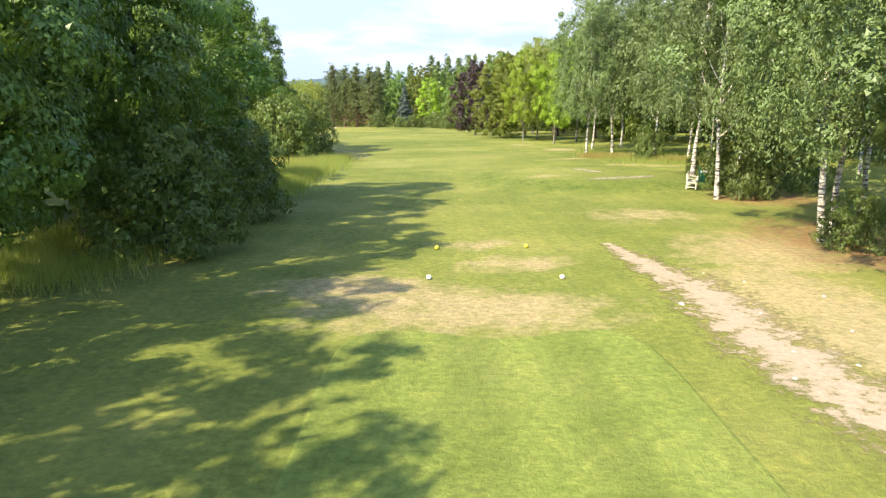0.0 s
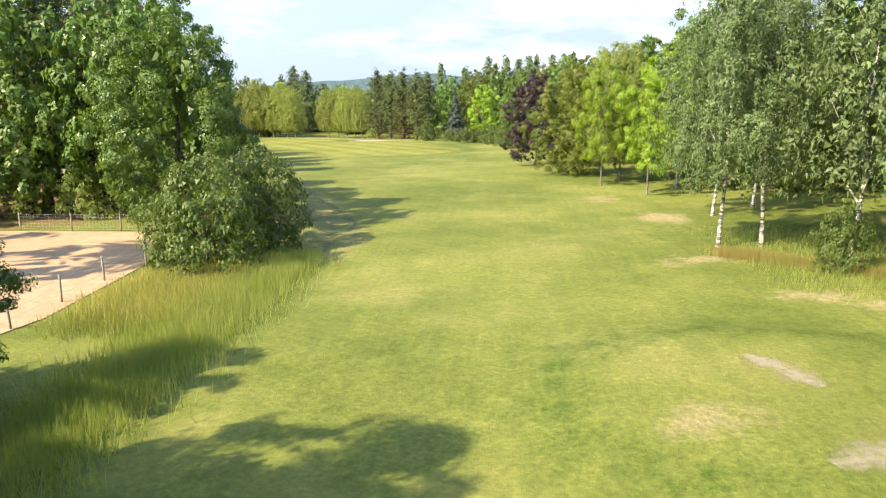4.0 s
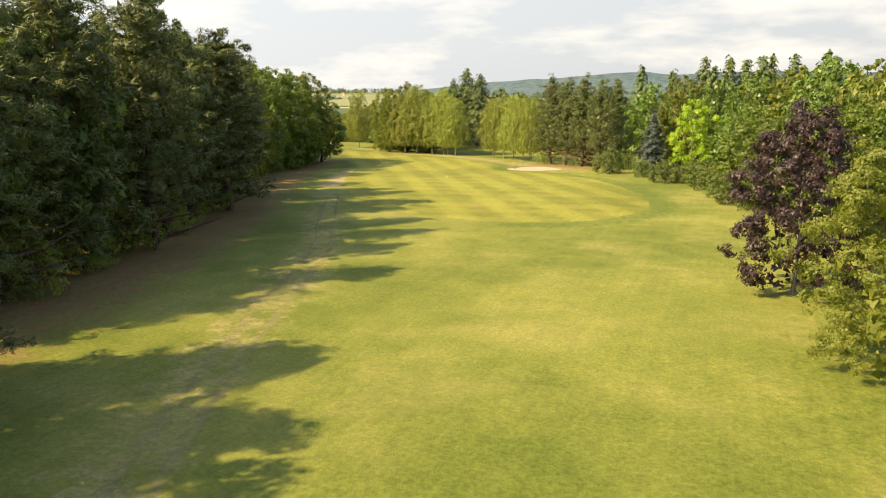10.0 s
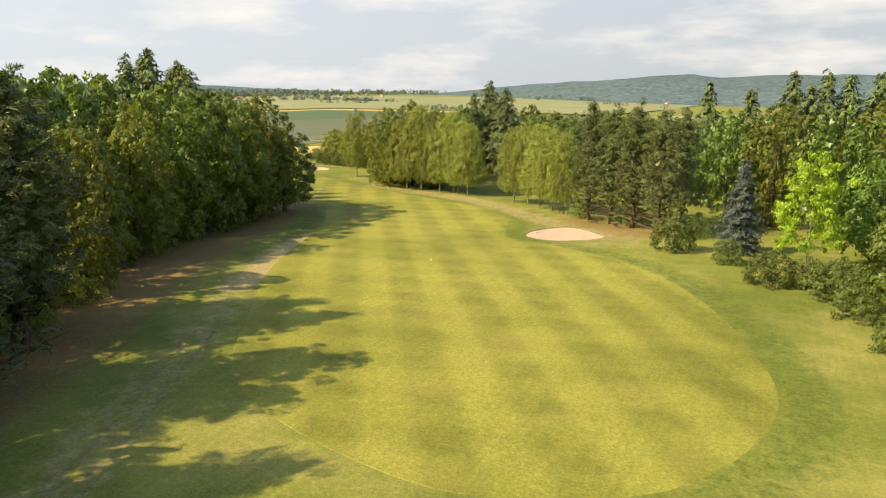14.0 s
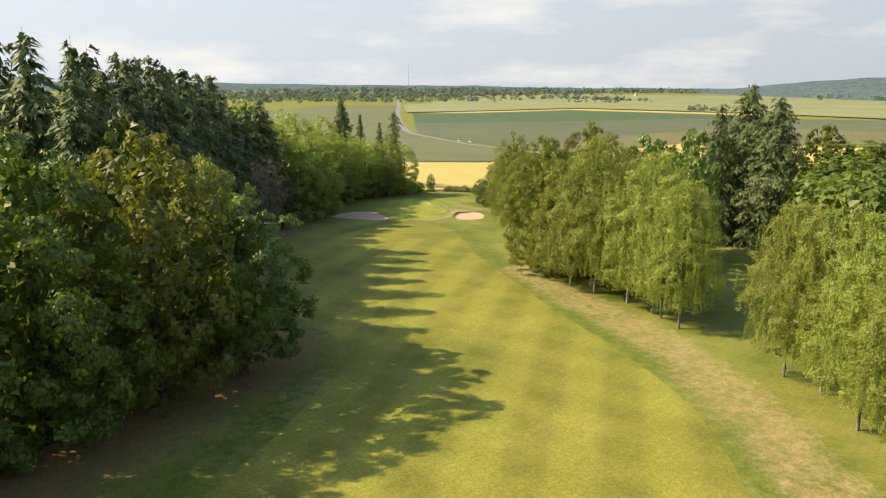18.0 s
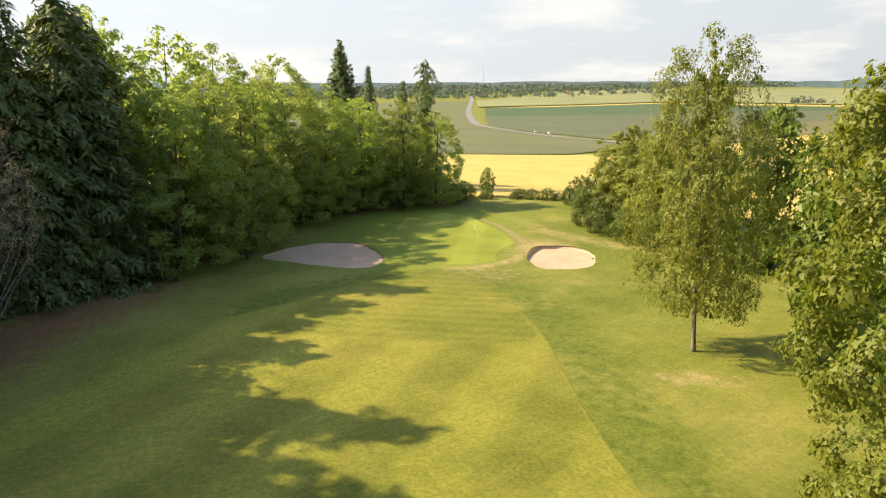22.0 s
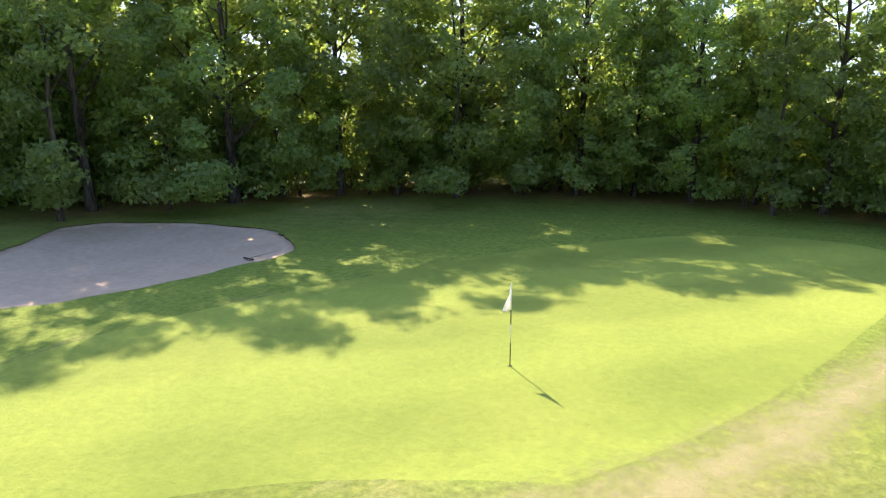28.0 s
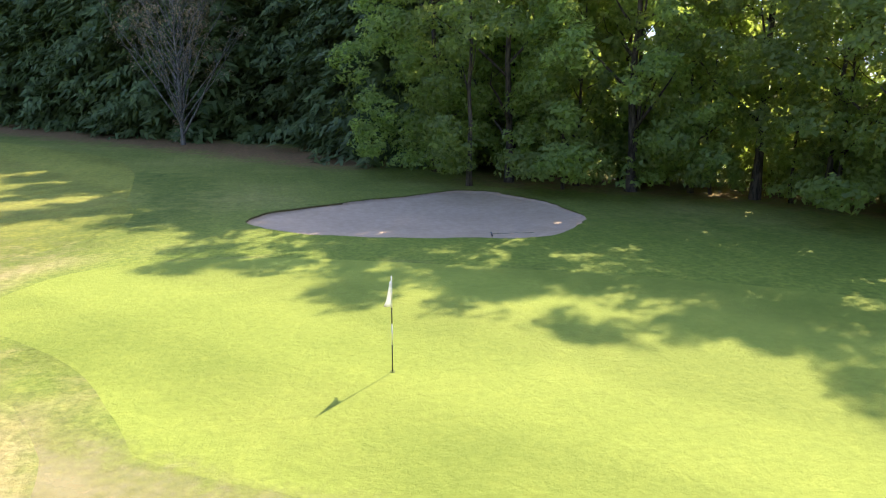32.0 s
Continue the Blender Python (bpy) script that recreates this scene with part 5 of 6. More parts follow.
for x, y, h, r in ((-94.0, 196.0, 24.0, 7.0), (-102.0, 212.0, 24.0, 7.5), (-106.0, 228.0, 24.0, 7.5), (-110.0, 243.0, 23.0, 7.0)):
    plant("maple_far", x, y, h, r)
for x, y, h, r in ((-128, 246, 30, 5.4), (-140, 256, 30, 5.4), (-152, 268, 30, 5.4), (-162, 278, 27, 6.0), (-173, 290, 24, 6.0)):
    plant("spruce_far", x, y, h, r)
for x, y, h, r in ((-121, 239, 30, 6.2), (-134, 250, 30, 6.2), (-146, 261, 30, 6.2), (-157, 272, 29, 6.8), (-167, 283, 25, 6.5)):
    plant("spruce_far", x, y, h, r)
# trees on the other side of the tee
for x, y, h, r in ((16.2, 46.9, 17, 4.6), (14.7, 38.5, 15.5, 4.2), (14.2, 26.5, 15, 4.8), (15.4, 28.0, 15.5, 4.6), (13.6, 19.5, 14.5, 5.0), (20.0, 34.0, 17, 4.6), (23.0, 44.0, 18, 5.0), (21, 24, 17, 4.5)):
    plant("birch", x, y, h, r)
for x, y, h, r in ((14.3, 72.5, 16.5, 4.4), (17.0, 73.0, 17, 4.4), (19.4, 67, 16, 4.2), (22.4, 66.5, 16.5, 4.2), (24.5, 60, 16.5, 4.4), (27, 72, 17.5, 4.8), (17.5, 85.5, 16, 4.4), (22, 90, 17, 4.8), (30, 52, 17, 4), (31, 84, 17, 4)):
    plant("birch", x, y, h, r)
plant("bush", 14.6, 25.2, 2.2, 1.3, "ivy and bramble round birch trunks beside the path")
plant("bush", 14.2, 19.0, 2.6, 1.6, "ivy and bramble round birch trunks beside the path")
plant("bush", 17.0, 21.5, 3.0, 2.0, "leafy bush behind the path")
plant("bush", 20.5, 43.0, 5.5, 2.6, "leafy bush round the birch trunks")
plant("bush", 16.3, 39.3, 4.6, 2.1, "leafy bush at a birch foot")
plant("bush", 18.6, 66.0, 3.4, 1.5, "ivy-like bush round birch trunks")
plant("bush", 17.2, 47.8, 2.0, 1.3, "low yellow-green bush at a birch foot")
plant("lime", 11.8, 107.2, 13.0, 3.0)
plant("lime", 15.0, 98.5, 11.5, 3.2, "bright yellow-green tree with low branches")
plant("lime", 19.0, 104.0, 15, 4.4)
plant("alder", 9.8, 119.3, 13.5, 5.2, "dark olive drooping tree beside the copper beech")
plant("willow", 14.5, 112.0, 15, 4.2)
plant("beech", 6.0, 135.5, 13.3, 5.0)
plant("oak", 20, 128, 17, 5.5)
plant("oak", 24, 116, 18, 6)
plant("maple", 28, 104, 18, 6)
plant("willow", 17, 138, 17, 5, "yellowish leafy tree behind the copper beech")
for x, y, h, r in ((3.0, 188, 4.6, 2.8), (5.5, 183, 5.5, 3.0), (1.5, 196, 4.0, 2.6), (-1.4, 214.3, 4.6, 3.6), (-8.3, 218.5, 4.2, 3.0), (-13.3, 229.5, 3.4, 2.4), (-20.8, 236, 5.4, 3.4), (-4.5, 219, 3.6, 2.4), (-0.5, 206, 3.6, 2.4)):
    plant("bush", x, y, h, r)
for x, y, h, r in ((8, 191, 12, 5.0), (5.5, 201, 12, 5.0), (5.5, 212, 13.5, 5.2), (11, 178, 13, 5.0), (13, 165, 14, 5.2)):
    plant("maple", x, y, h, r, "full green tree above the shrubs beside the fairway")
plant("lime", -4.2, 226.5, 15.0, 4.4, "bright green tree standing out among shrubs")
plant("blue", -12.4, 238, 12.8, 3.2)
for k, (x, y, h, r) in enumerate(((-16, 275, 20, 6), (-8, 268, 21, 6.5), (0, 260, 20, 6.5), (8, 250, 20, 7), (14, 238, 21, 7.5), (18, 224, 22, 7.5), (17, 208, 20, 7), (20, 192, 19, 7), (22, 176, 19, 7), (24, 160, 18, 6.5), (24, 146, 18, 6), (4, 236, 14, 5), (-20, 292, 18, 6), (-34, 300, 18, 6.5), (-46, 306, 17, 6), (-8, 290, 20, 7), (8, 276, 21, 7), (22, 252, 22, 7))):
    plant(("oak_far", "alder_far", "oak_far")[k % 3], x, y, h, r)
for x, y, h, r in ((-24, 326, 27, 6.4), (-5, 326, 29, 6.7), (2, 324, 29, 6.7), (7, 326, 28, 6.7), (13.6, 322, 29, 6.7), (20, 324, 29, 7.0), (-14, 318, 25, 6.4), (10, 300, 27, 6.7), (26, 300, 28, 7.0), (-2, 306, 25, 6.4)):
    plant("spruce_far", x, y, h, r)
for x, y, h, r in ((-39, 262, 21.5, 5.4), (-34.5, 258.5, 21, 5.0), (-30, 256, 21.5, 5.2), (-25, 249, 20, 5.0), (-22, 256, 20, 4.6)):
    plant("pine", x, y, h, r, "brownish-green pine behind the fairway bunker")
for x, y, h, r in ((-74.6, 290.4, 17.2, 4.4), (-78.1, 292.9, 17.6, 4.4), (-60.4, 282.8, 16.6, 4.4), (-56.4, 280.4, 17.6, 4.4), (-52.0, 274.5, 17.2, 4.3), (-48.4, 271.0, 17.0, 4.2), (-45.3, 267.9, 16.0, 3.8)):
    plant("willow", x, y, h, r, "yellow-green birch with hanging twigs beside the fairway")
for x, y, h, r in ((-102.4, 302.1, 20.7, 7.0), (-97.4, 306.2, 22.7, 6.4), (-89.0, 304.3, 19.7, 5.8)):
    plant("alder", x, y, h, r)
for x, y, h, r in ((-95.1, 298.8, 18.2, 6.0), (-90.3, 297.6, 21.4, 6.2), (-84.6, 296.4, 18.3, 6.0), (-79.8, 294.1, 19.9, 5.7)):
    plant("willow", x, y, h, r)
for x, y, h, r in ((-104, 320, 19.5, 5.0), (-98, 324, 20.5, 5.0), (-93, 331, 21.5, 5.2), (-90, 322, 20, 5.0), (-108, 328, 18, 4.6)):
    plant("oak_far", x, y, h, r, "dark broadleaf tree behind the drooping trees")
plant("willow", -122.9, 320.4, 20.0, 4.6, "tall birch with hanging twigs standing alone beside the fairway")
plant("fir", -92.5, 353, 27.5, 8.6)
plant("fir", -86, 350, 25.5, 8.0)
plant("fir", -99, 356, 24, 6.0)
plant("fir", -95, 346, 21, 5.5)
for x, y, h, r in ((-83, 368, 21, 6.5), (-70, 352, 19, 6.5), (-112, 322, 17, 5.5), (-118, 334, 16, 5), (-60, 330, 18, 6), (-130, 346, 15, 5), (-106, 345, 18, 6)):
    plant("maple_far", x, y, h, r)
# the wood along the last third
for x, y, h, r in ((-112.0, 240.0, 26.0, 6.8), (-118.0, 245.0, 27.0, 6.8), (-124.0, 250.0, 28.0, 6.8), (-130.0, 256.0, 29.0, 7.0), (-136.0, 261.0, 28.0, 7.0), (-141.5, 266.0, 28.5, 7.0), (-146.0, 270.5, 28.0, 7.0), (-150.5, 275.5, 28.5, 7.0), (-162.0, 280.5, 24.5, 6.6), (-166.0, 288.0, 23.5, 6.6), (-168.0, 295.5, 24.8, 7.0)):
    plant("spruce", x, y, h, r)
for x, y, h, r in ((-120, 233, 27, 6.0), (-126, 238, 29, 6.0)):
    plant("spruce", x, y, h, r)
for x, y, h, r in ((-166, 291, 23, 6), (-172, 298, 23, 6), (-165, 283, 24, 6)):
    plant("spruce", x, y, h, r)
for x, y, h, r in ((-115, 241, 21, 6.4), (-121, 246, 22, 6.4), (-127, 252, 22, 6.4), (-133, 257, 22, 6.4), (-139, 262, 22, 6.4), (-144, 267, 22, 6.4), (-149, 272, 21.5, 6.4), (-155, 278, 20.5, 6.4)):
    plant("spruce_far", x, y, h, r, "shorter spruce between taller ones")
plant("bare", -151.6, 285.3, 16.0, 4.8)
for x, y, h, r in ((-167.3, 304.0, 17.0, 6.0), (-169.9, 309.6, 18.2, 6.3), (-174.6, 314.3, 18.2, 6.3), (-178.9, 318.1, 17.8, 6.2), (-181.9, 324.1, 17.4, 6.2), (-183.6, 330.1, 17.2, 5.7), (-183.6, 336.1, 15.4, 5.4), (-181.9, 342.1, 15.2, 5.1), (-180.2, 346.8, 13.4, 4.5), (-178.5, 308.3, 23.0, 6.8), (-185.7, 316.4, 22.0, 6.8), (-183.5, 301.5, 25.0, 7.0), (-189.1, 326.7, 21.0, 6.2), (-189.1, 337.8, 15.2, 5.6), (-172.0, 301.0, 20.1, 6.4)):
    plant("wall", x, y, h, r)
for x, y, h, r in ((-171.6, 306.1, 11.1, 3.6), (-172.9, 311.7, 10.3, 3.4), (-177.2, 315.5, 11.1, 3.6), (-181.0, 320.7, 10.3, 3.4), (-183.2, 326.7, 11.1, 3.6), (-184.4, 333.1, 10.3, 3.4), (-183.6, 339.1, 10.3, 3.4), (-181.9, 344.6, 9.4, 3.1), (-186.6, 322.4, 11.1, 3.8), (-188.3, 332.6, 11.1, 3.8), (-187.4, 343.8, 10.3, 3.6)):
    plant("wall_far", x, y, h, r, "young leafy tree filling the wood's edge")
plant("maple_far", -175.0, 297.0, 24.5, 6.6, "tall full tree between the spruces and the wood's edge")
plant("cypress", -212.5, 352, 24.3, 4.3)
plant("cedar", -195.5, 357.5, 20.8, 4.0)
plant("spruce", -203.5, 359, 17.8, 2.8, "small pointed conifer behind the wood's edge")
plant("spruce", -204, 352, 20, 2.6, "small pointed conifer behind the wood's edge")
for x, y, h, r in ((-181.0, 351.9, 2.6, 1.9), (-182.3, 354.4, 2.7, 1.9), (-169.5, 364.3, 2.1, 1.5), (-172.5, 362.6, 1.9, 1.4), (-177.2, 361.3, 1.5, 1.4), (-165.6, 362.1, 4.3, 2.6), (-160.9, 359.6, 5.3, 3.1)):
    plant("bush", x, y, h, r, "hedge bush between the green and the wheat")
for x, y, h, r in ((-179.6, 356.4, 1.5, 1.2), (-176.6, 359.6, 1.1, 1.0), (-174.6, 361.4, 1.7, 1.2), (-171.2, 363.8, 1.2, 1.2), (-167.6, 364.6, 1.8, 1.5), (-183.8, 352.2, 2.4, 1.6), (-163.4, 361.8, 2.6, 1.8)):
    plant("bush", x, y, h, r, "low ragged hedge bush before the wheat")
plant("oak", -181.6, 358.6, 4.6, 1.3, "small dark tree standing in the hedge")
for x, y, h, r in ((-152.8, 355.7, 12.0, 5.6), (-146.0, 351.9, 11.1, 5.1), (-147.3, 359.2, 12.0, 5.1), (-139.1, 349.3, 11.1, 4.7)):
    plant("hazel", x, y, h, r, "bushy sunlit yellow-green tree at the edge of the wheat")
for x, y, h, r in ((-155.5, 351.5, 4.2, 3.0), (-150.5, 348.6, 4.6, 3.2), (-145.5, 346.6, 4.2, 3.0), (-141.0, 345.6, 4.4, 3.0), (-136.5, 345.5, 4.0, 2.8)):
    plant("bush", x, y, h, r, "low leafy growth below the sunlit trees")

# ---- fields, road and the far side of the valley ----
def field(name, corners, lift, material, label):
    bm = bmesh.new()
    bm.faces.new([bm.verts.new((x, y, 0)) for x, y in corners])
    p = np.array(corners, float)
    for axis in (0, 1):
        lo, hi = p[:, axis].min(), p[:, axis].max()
        for c in np.linspace(lo, hi, 26)[1:-1]:
            co, no = [0, 0, 0], [0, 0, 0]
            co[axis], no[axis] = c, 1
            bmesh.ops.bisect_plane(bm, geom=bm.verts[:] + bm.edges[:] + bm.faces[:], plane_co=co, plane_no=no)
    for v in bm.verts:
        v.co.z = land(v.co.x, v.co.y) + lift
    bm.normal_update()
    for f in bm.faces:
        if f.normal.z < 0:
            f.normal_flip()
    me = bpy.data.meshes.new(name)
    bm.to_mesh(me)
    bm.free()
    me.materials.append(material)
    return tagged(new(name, me), label, "field", kind="structure")


field("wheat_field", [(-300, 360), (-203.7, 354.0), (-192.6, 350.6), (-184.0, 355.7), (-171.2, 367.7), (-147.3, 367.7), (-60, 400), (40, 440), (60, 950), (-271, 782), (-300, 760), (-287, 661), (-262, 560), (-250, 520), (-262, 474), (-282, 440), (-300, 400)], 0.10, WHEAT, "ripe golden wheat field below the green")
field("maize_field", [(-300, 395), (-282, 440), (-264, 480), (-290, 560), (-340, 586), (-455, 648), (-545, 704), (-668, 808), (-936, 1051), (-1480, 1563), (-1650, 1480), (-1320, 1050), (-800, 640)], 0.3, MAIZE, "grey-green young crop field")
field("beet_field", [(-345, 603), (-455, 656), (-545, 713), (-715, 872), (-630, 1090), (-496, 1405), (-300, 1500), (-200, 1130), (-392, 1102), (-398, 830), (-362, 671)], 0.3, BEET, "grey-green beet field across the road")
field("clover_field", [(-715, 874), (-1000, 1148), (-949, 1561), (-542, 1539), (-496, 1405), (-630, 1090)], 0.34, CLOVER, "dark green crop field beyond the beets")
field("fallow_field", [(-272, 577), (-345, 602), (-362, 671), (-398, 830), (-392, 1102), (-200, 1130), (-180, 900), (-271, 782), (-300, 760), (-287, 661)], 0.34, FALLOW, "brownish fallow field beside the wheat")
field("wheat_strip", [(-1012, 1162), (-973, 1292), (-954, 1590), (-560, 1570), (-540, 1640), (-990, 1680), (-1030, 1300)], 0.4, WHEAT, "narrow golden strip of ripe grain")
field("stubble_field", [(-1470, 1570), (-1040, 1170), (-1000, 1690), (-565, 1650), (-300, 1520), (-200, 2400), (-1000, 2800), (-2000, 2600)], 2.0, STUBBLE, "pale stubble fields below the village")
field("far_meadow", [(-200, 1110), (-190, 1500), (100, 2100), (900, 2300), (700, 1300), (150, 950)], 1.5, STUBBLE, "pale meadows at the foot of the wooded hill")
field("paddock", [(-17.6, 56), (-18.4, 66), (-20.5, 77), (-46, 77), (-60, 60), (-40, 44), (-19, 48)], 0.04, STRAW, "dry reddish paddock behind the fence")
strip("road", [(-250, 545), (-298, 565), (-338, 586), (-380, 603), (-455, 648), (-545, 704), (-668, 808), (-936, 1051), (-1480, 1563), (-2221, 2258)], (6, 6, 6, 7, 9, 14), 0.5, ASPHALT, "grey country road winding through the fields", "road")


def ridge(name, course, heights, width, seed, label):
    """A far wooded ridge."""
    p = line(course, 14)
    hs = np.interp(np.linspace(0, 1, len(p)), np.linspace(0, 1, len(heights)), heights)
    t = np.gradient(p, axis=0)
    t /= np.linalg.norm(t, axis=1)[:, None]
    nrm = np.stack([-t[:, 1], t[:, 0]], 1)
    rows = np.linspace(-1, 1, 15)
    verts = []
    for k, (q, o, h) in enumerate(zip(p, nrm, hs)):
        for s in rows:
            x, y = q + o * s * width
            prof = math.cos(s * math.pi / 2) ** 0.9
            z = land(x, y) - 2 + h * prof + (0.16 * h + 5.0) * prof * (noise.noise((x * 0.004, y * 0.004, seed)) + 0.5 * noise.noise((x * 0.02, y * 0.02, seed)))
            verts.append((x, y, z))
    n = len(rows)
    quads = [(k * n + m, k * n + m + 1, (k + 1) * n + m + 1, (k + 1) * n + m) for k in range(len(p) - 1) for m in range(n - 1)]
    return tagged(new(name, quads_of(name, np.array(verts), np.array(quads), HAZED_WOODLAND, True)), label, "hill", kind="structure")


ridge("wooded_ridge", [(-6500, 300), (-5200, 2300), (-3900, 4300), (-2600, 5600), (-900, 6200)], (38, 50, 54, 36, 6), 900, 1.3, "low wooded ridge on the horizon, blue-green with painted haze")
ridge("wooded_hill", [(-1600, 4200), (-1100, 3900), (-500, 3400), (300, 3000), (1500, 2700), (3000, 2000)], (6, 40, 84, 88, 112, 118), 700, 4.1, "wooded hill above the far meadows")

rng = np.random.default_rng(5)
hedges = []
for a, b, n, h in (((-2050, 900), (-1980, 1650), 90, 13), ((-1980, 1650), (-1660, 1830), 70, 13), ((-1660, 1830), (-1450, 2280), 80, 13), ((-1450, 2280), (-1080, 2200), 40, 14), ((-2500, 1650), (-1650, 2650), 330, 21), ((-2250, 1500), (-1750, 2300), 160, 17), ((-2700, 900), (-2300, 1900), 190, 20), ((-3100, 1300), (-2300, 2900), 260, 24), ((-2300, 2900), (-1500, 3300), 160, 22), ((-1250, 2050), (-1100, 2080), 14, 12), ((-745, 1700), (-640, 1760), 12, 12), ((-900, 620), (-640, 480), 30, 8), ((-800, 2680), (-300, 2860), 60, 14), ((-520, 2350), (-380, 2400), 10, 12)):
    for _ in range(n):
        s = rng.random()
        hedges.append((a[0] + (b[0] - a[0]) * s + rng.normal(0, 75 if n > 50 else 6), a[1] + (b[1] - a[1]) * s + rng.normal(0, 75 if n > 50 else 6), h * (0.6 + 0.7 * rng.random()), h * 0.5 * (0.7 + 0.6 * rng.random())))
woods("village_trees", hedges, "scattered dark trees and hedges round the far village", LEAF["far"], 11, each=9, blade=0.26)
behind = []
for _ in range(210):
    y = rng.uniform(60, 300)
    x = 34 + rng.uniform(0, 45) - max(0, y - 170) * 0.12
    behind.append((x, y, rng.uniform(15, 22), rng.uniform(4, 6)))
woods("wood_beyond_rough", behind, "mixed green wood beyond the rough", LEAF["oak"], 12)
beyond = []
for _ in range(120):
    x, y = rng.uniform(-84, 45), rng.uniform(318, 385)
    beyond.append((x, y - 0.25 * x - 12, rng.uniform(14, 20), rng.uniform(4.5, 6.5)))
woods("wood_behind_birches", beyond, "mixed green wood behind the birches and pines", LEAF["maple"], 13, each=120, blade=0.10)
inner = []
for _ in range(290):
    s = rng.random()
    q = np.array([(-30, 40), (-56, 110), (-84, 170), (-112, 222), (-146, 246), (-168, 262), (-182, 284), (-190, 306), (-194, 324)], float)
    k = s * 8
    j = min(int(k), 7)
    p = q[j] * (1 - (k - j)) + q[j + 1] * (k - j)
    if k > 5.4:
        continue
    inner.append((p[0] - rng.uniform(6, 30), p[1] - rng.uniform(-8, 14), rng.uniform(17, 24), rng.uniform(4, 5.5)))
woods("wood_interior", inner, "shaded depth of the wood beside the hole", LEAF["oak"], 14, each=48, blade=0.2)

# ---- things on the course ----
def rounded(name, sx, sy, sz, material, bevel=0.01, at=(0, 0, 0), rot=(0, 0, 0)):
    bm = bmesh.new()
    bmesh.ops.create_cube(bm, size=1.0, matrix=Matrix.Translation(at) @ Euler([radians(a) for a in rot]).to_matrix().to_4x4() @ Matrix.Diagonal((sx, sy, sz, 1)))
    if bevel:
        bmesh.ops.bevel(bm, geom=bm.edges[:], offset=bevel, segments=2, affect="EDGES")
    me = bpy.data.meshes.new(name)
    bm.to_mesh(me)
    bm.free()
    me.materials.append(material)
    return me


def turned(name, profile, material, sides=20):
    """A lathe form from (radius, height) pairs."""
    verts = [(r * math.cos(2 * math.pi * j / sides), r * math.sin(2 * math.pi * j / sides), z) for r, z in profile for j in range(sides)]
    faces = [(k * sides + j, k * sides + (j + 1) % sides, (k + 1) * sides + (j + 1) % sides, (k + 1) * sides + j) for k in range(len(profile) - 1) for j in range(sides)]
    faces += [tuple(range(sides))[::-1], tuple(range((len(profile) - 1) * sides, len(profile) * sides))]
    return mesh_of(name, verts, faces, material, True)


def flagstick():
    x, y = -158.37, 334.10
    z = land(x, y) + 0.008
    ob = thing("flagstick", "black and white golf flagstick with a white flag", "flag", pose(x, y, z) @ Matrix.Diagonal((0.86, 0.86, 0.855, 1)))
    marks = (0.0, 0.62, 1.08, 1.45, 2.13)
    for k, m in enumerate((BLACK_PAINT, WHITE_PAINT, BLACK_PAINT, WHITE_PAINT)):
        part("pole_section", turned("pole_section", [(0.013, marks[k]), (0.013, marks[k + 1])], m, 10), ob)
    verts, faces = [], []
    for i in range(9):
        s = i / 8
        for j in range(9):
            t = j / 8
            verts.append((0.23 * s * (0.10 + 0.90 * t ** 1.3), 0.045 * math.sin(8 * s + 4 * t) * s, 2.12 - 0.66 * t - 0.12 * s * (1 - 0.6 * t)))
    faces = [(i * 9 + j, (i + 1) * 9 + j, (i + 1) * 9 + j + 1, i * 9 + j + 1) for i in range(8) for j in range(8)]
    cloth = part("flag", mesh_of("flag", verts, faces, CLOTH, True), ob, "white cloth flag", pose(0, 0, 0, 0, 0, -45))
    solid = cloth.modifiers.new("cloth", "SOLIDIFY")
    solid.thickness = 0.003
    part("cup", turned("cup", [(0.054, -0.02), (0.054, 0.006), (0.048, 0.006), (0.048, -0.02)], BLACK_PAINT, 18), ob, "dark hole rim")


flagstick()


def tee_marker(x, y, paint, word):
    ob = thing("tee_marker", word + " rounded tee marker on the grass", "marker", pose(x, y, land(x, y) + 0.01, 0, 0, 20), "tee markers")
    part("body", turned("body", [(0.025, 0.0), (0.068, 0.012), (0.078, 0.056), (0.068, 0.10), (0.04, 0.124), (0.01, 0.132)], paint), ob)
    part("spike", turned("spike", [(0.008, -0.12), (0.012, 0.02)], BLACK_PAINT, 8), ob)


tee_marker(-0.4, 20.7, WHITE_PAINT, "white")
tee_marker(3.55, 20.75, WHITE_PAINT, "white")
tee_marker(-0.2, 25.1, YELLOW_PAINT, "yellow")
tee_marker(3.0, 25.4, YELLOW_PAINT, "yellow")


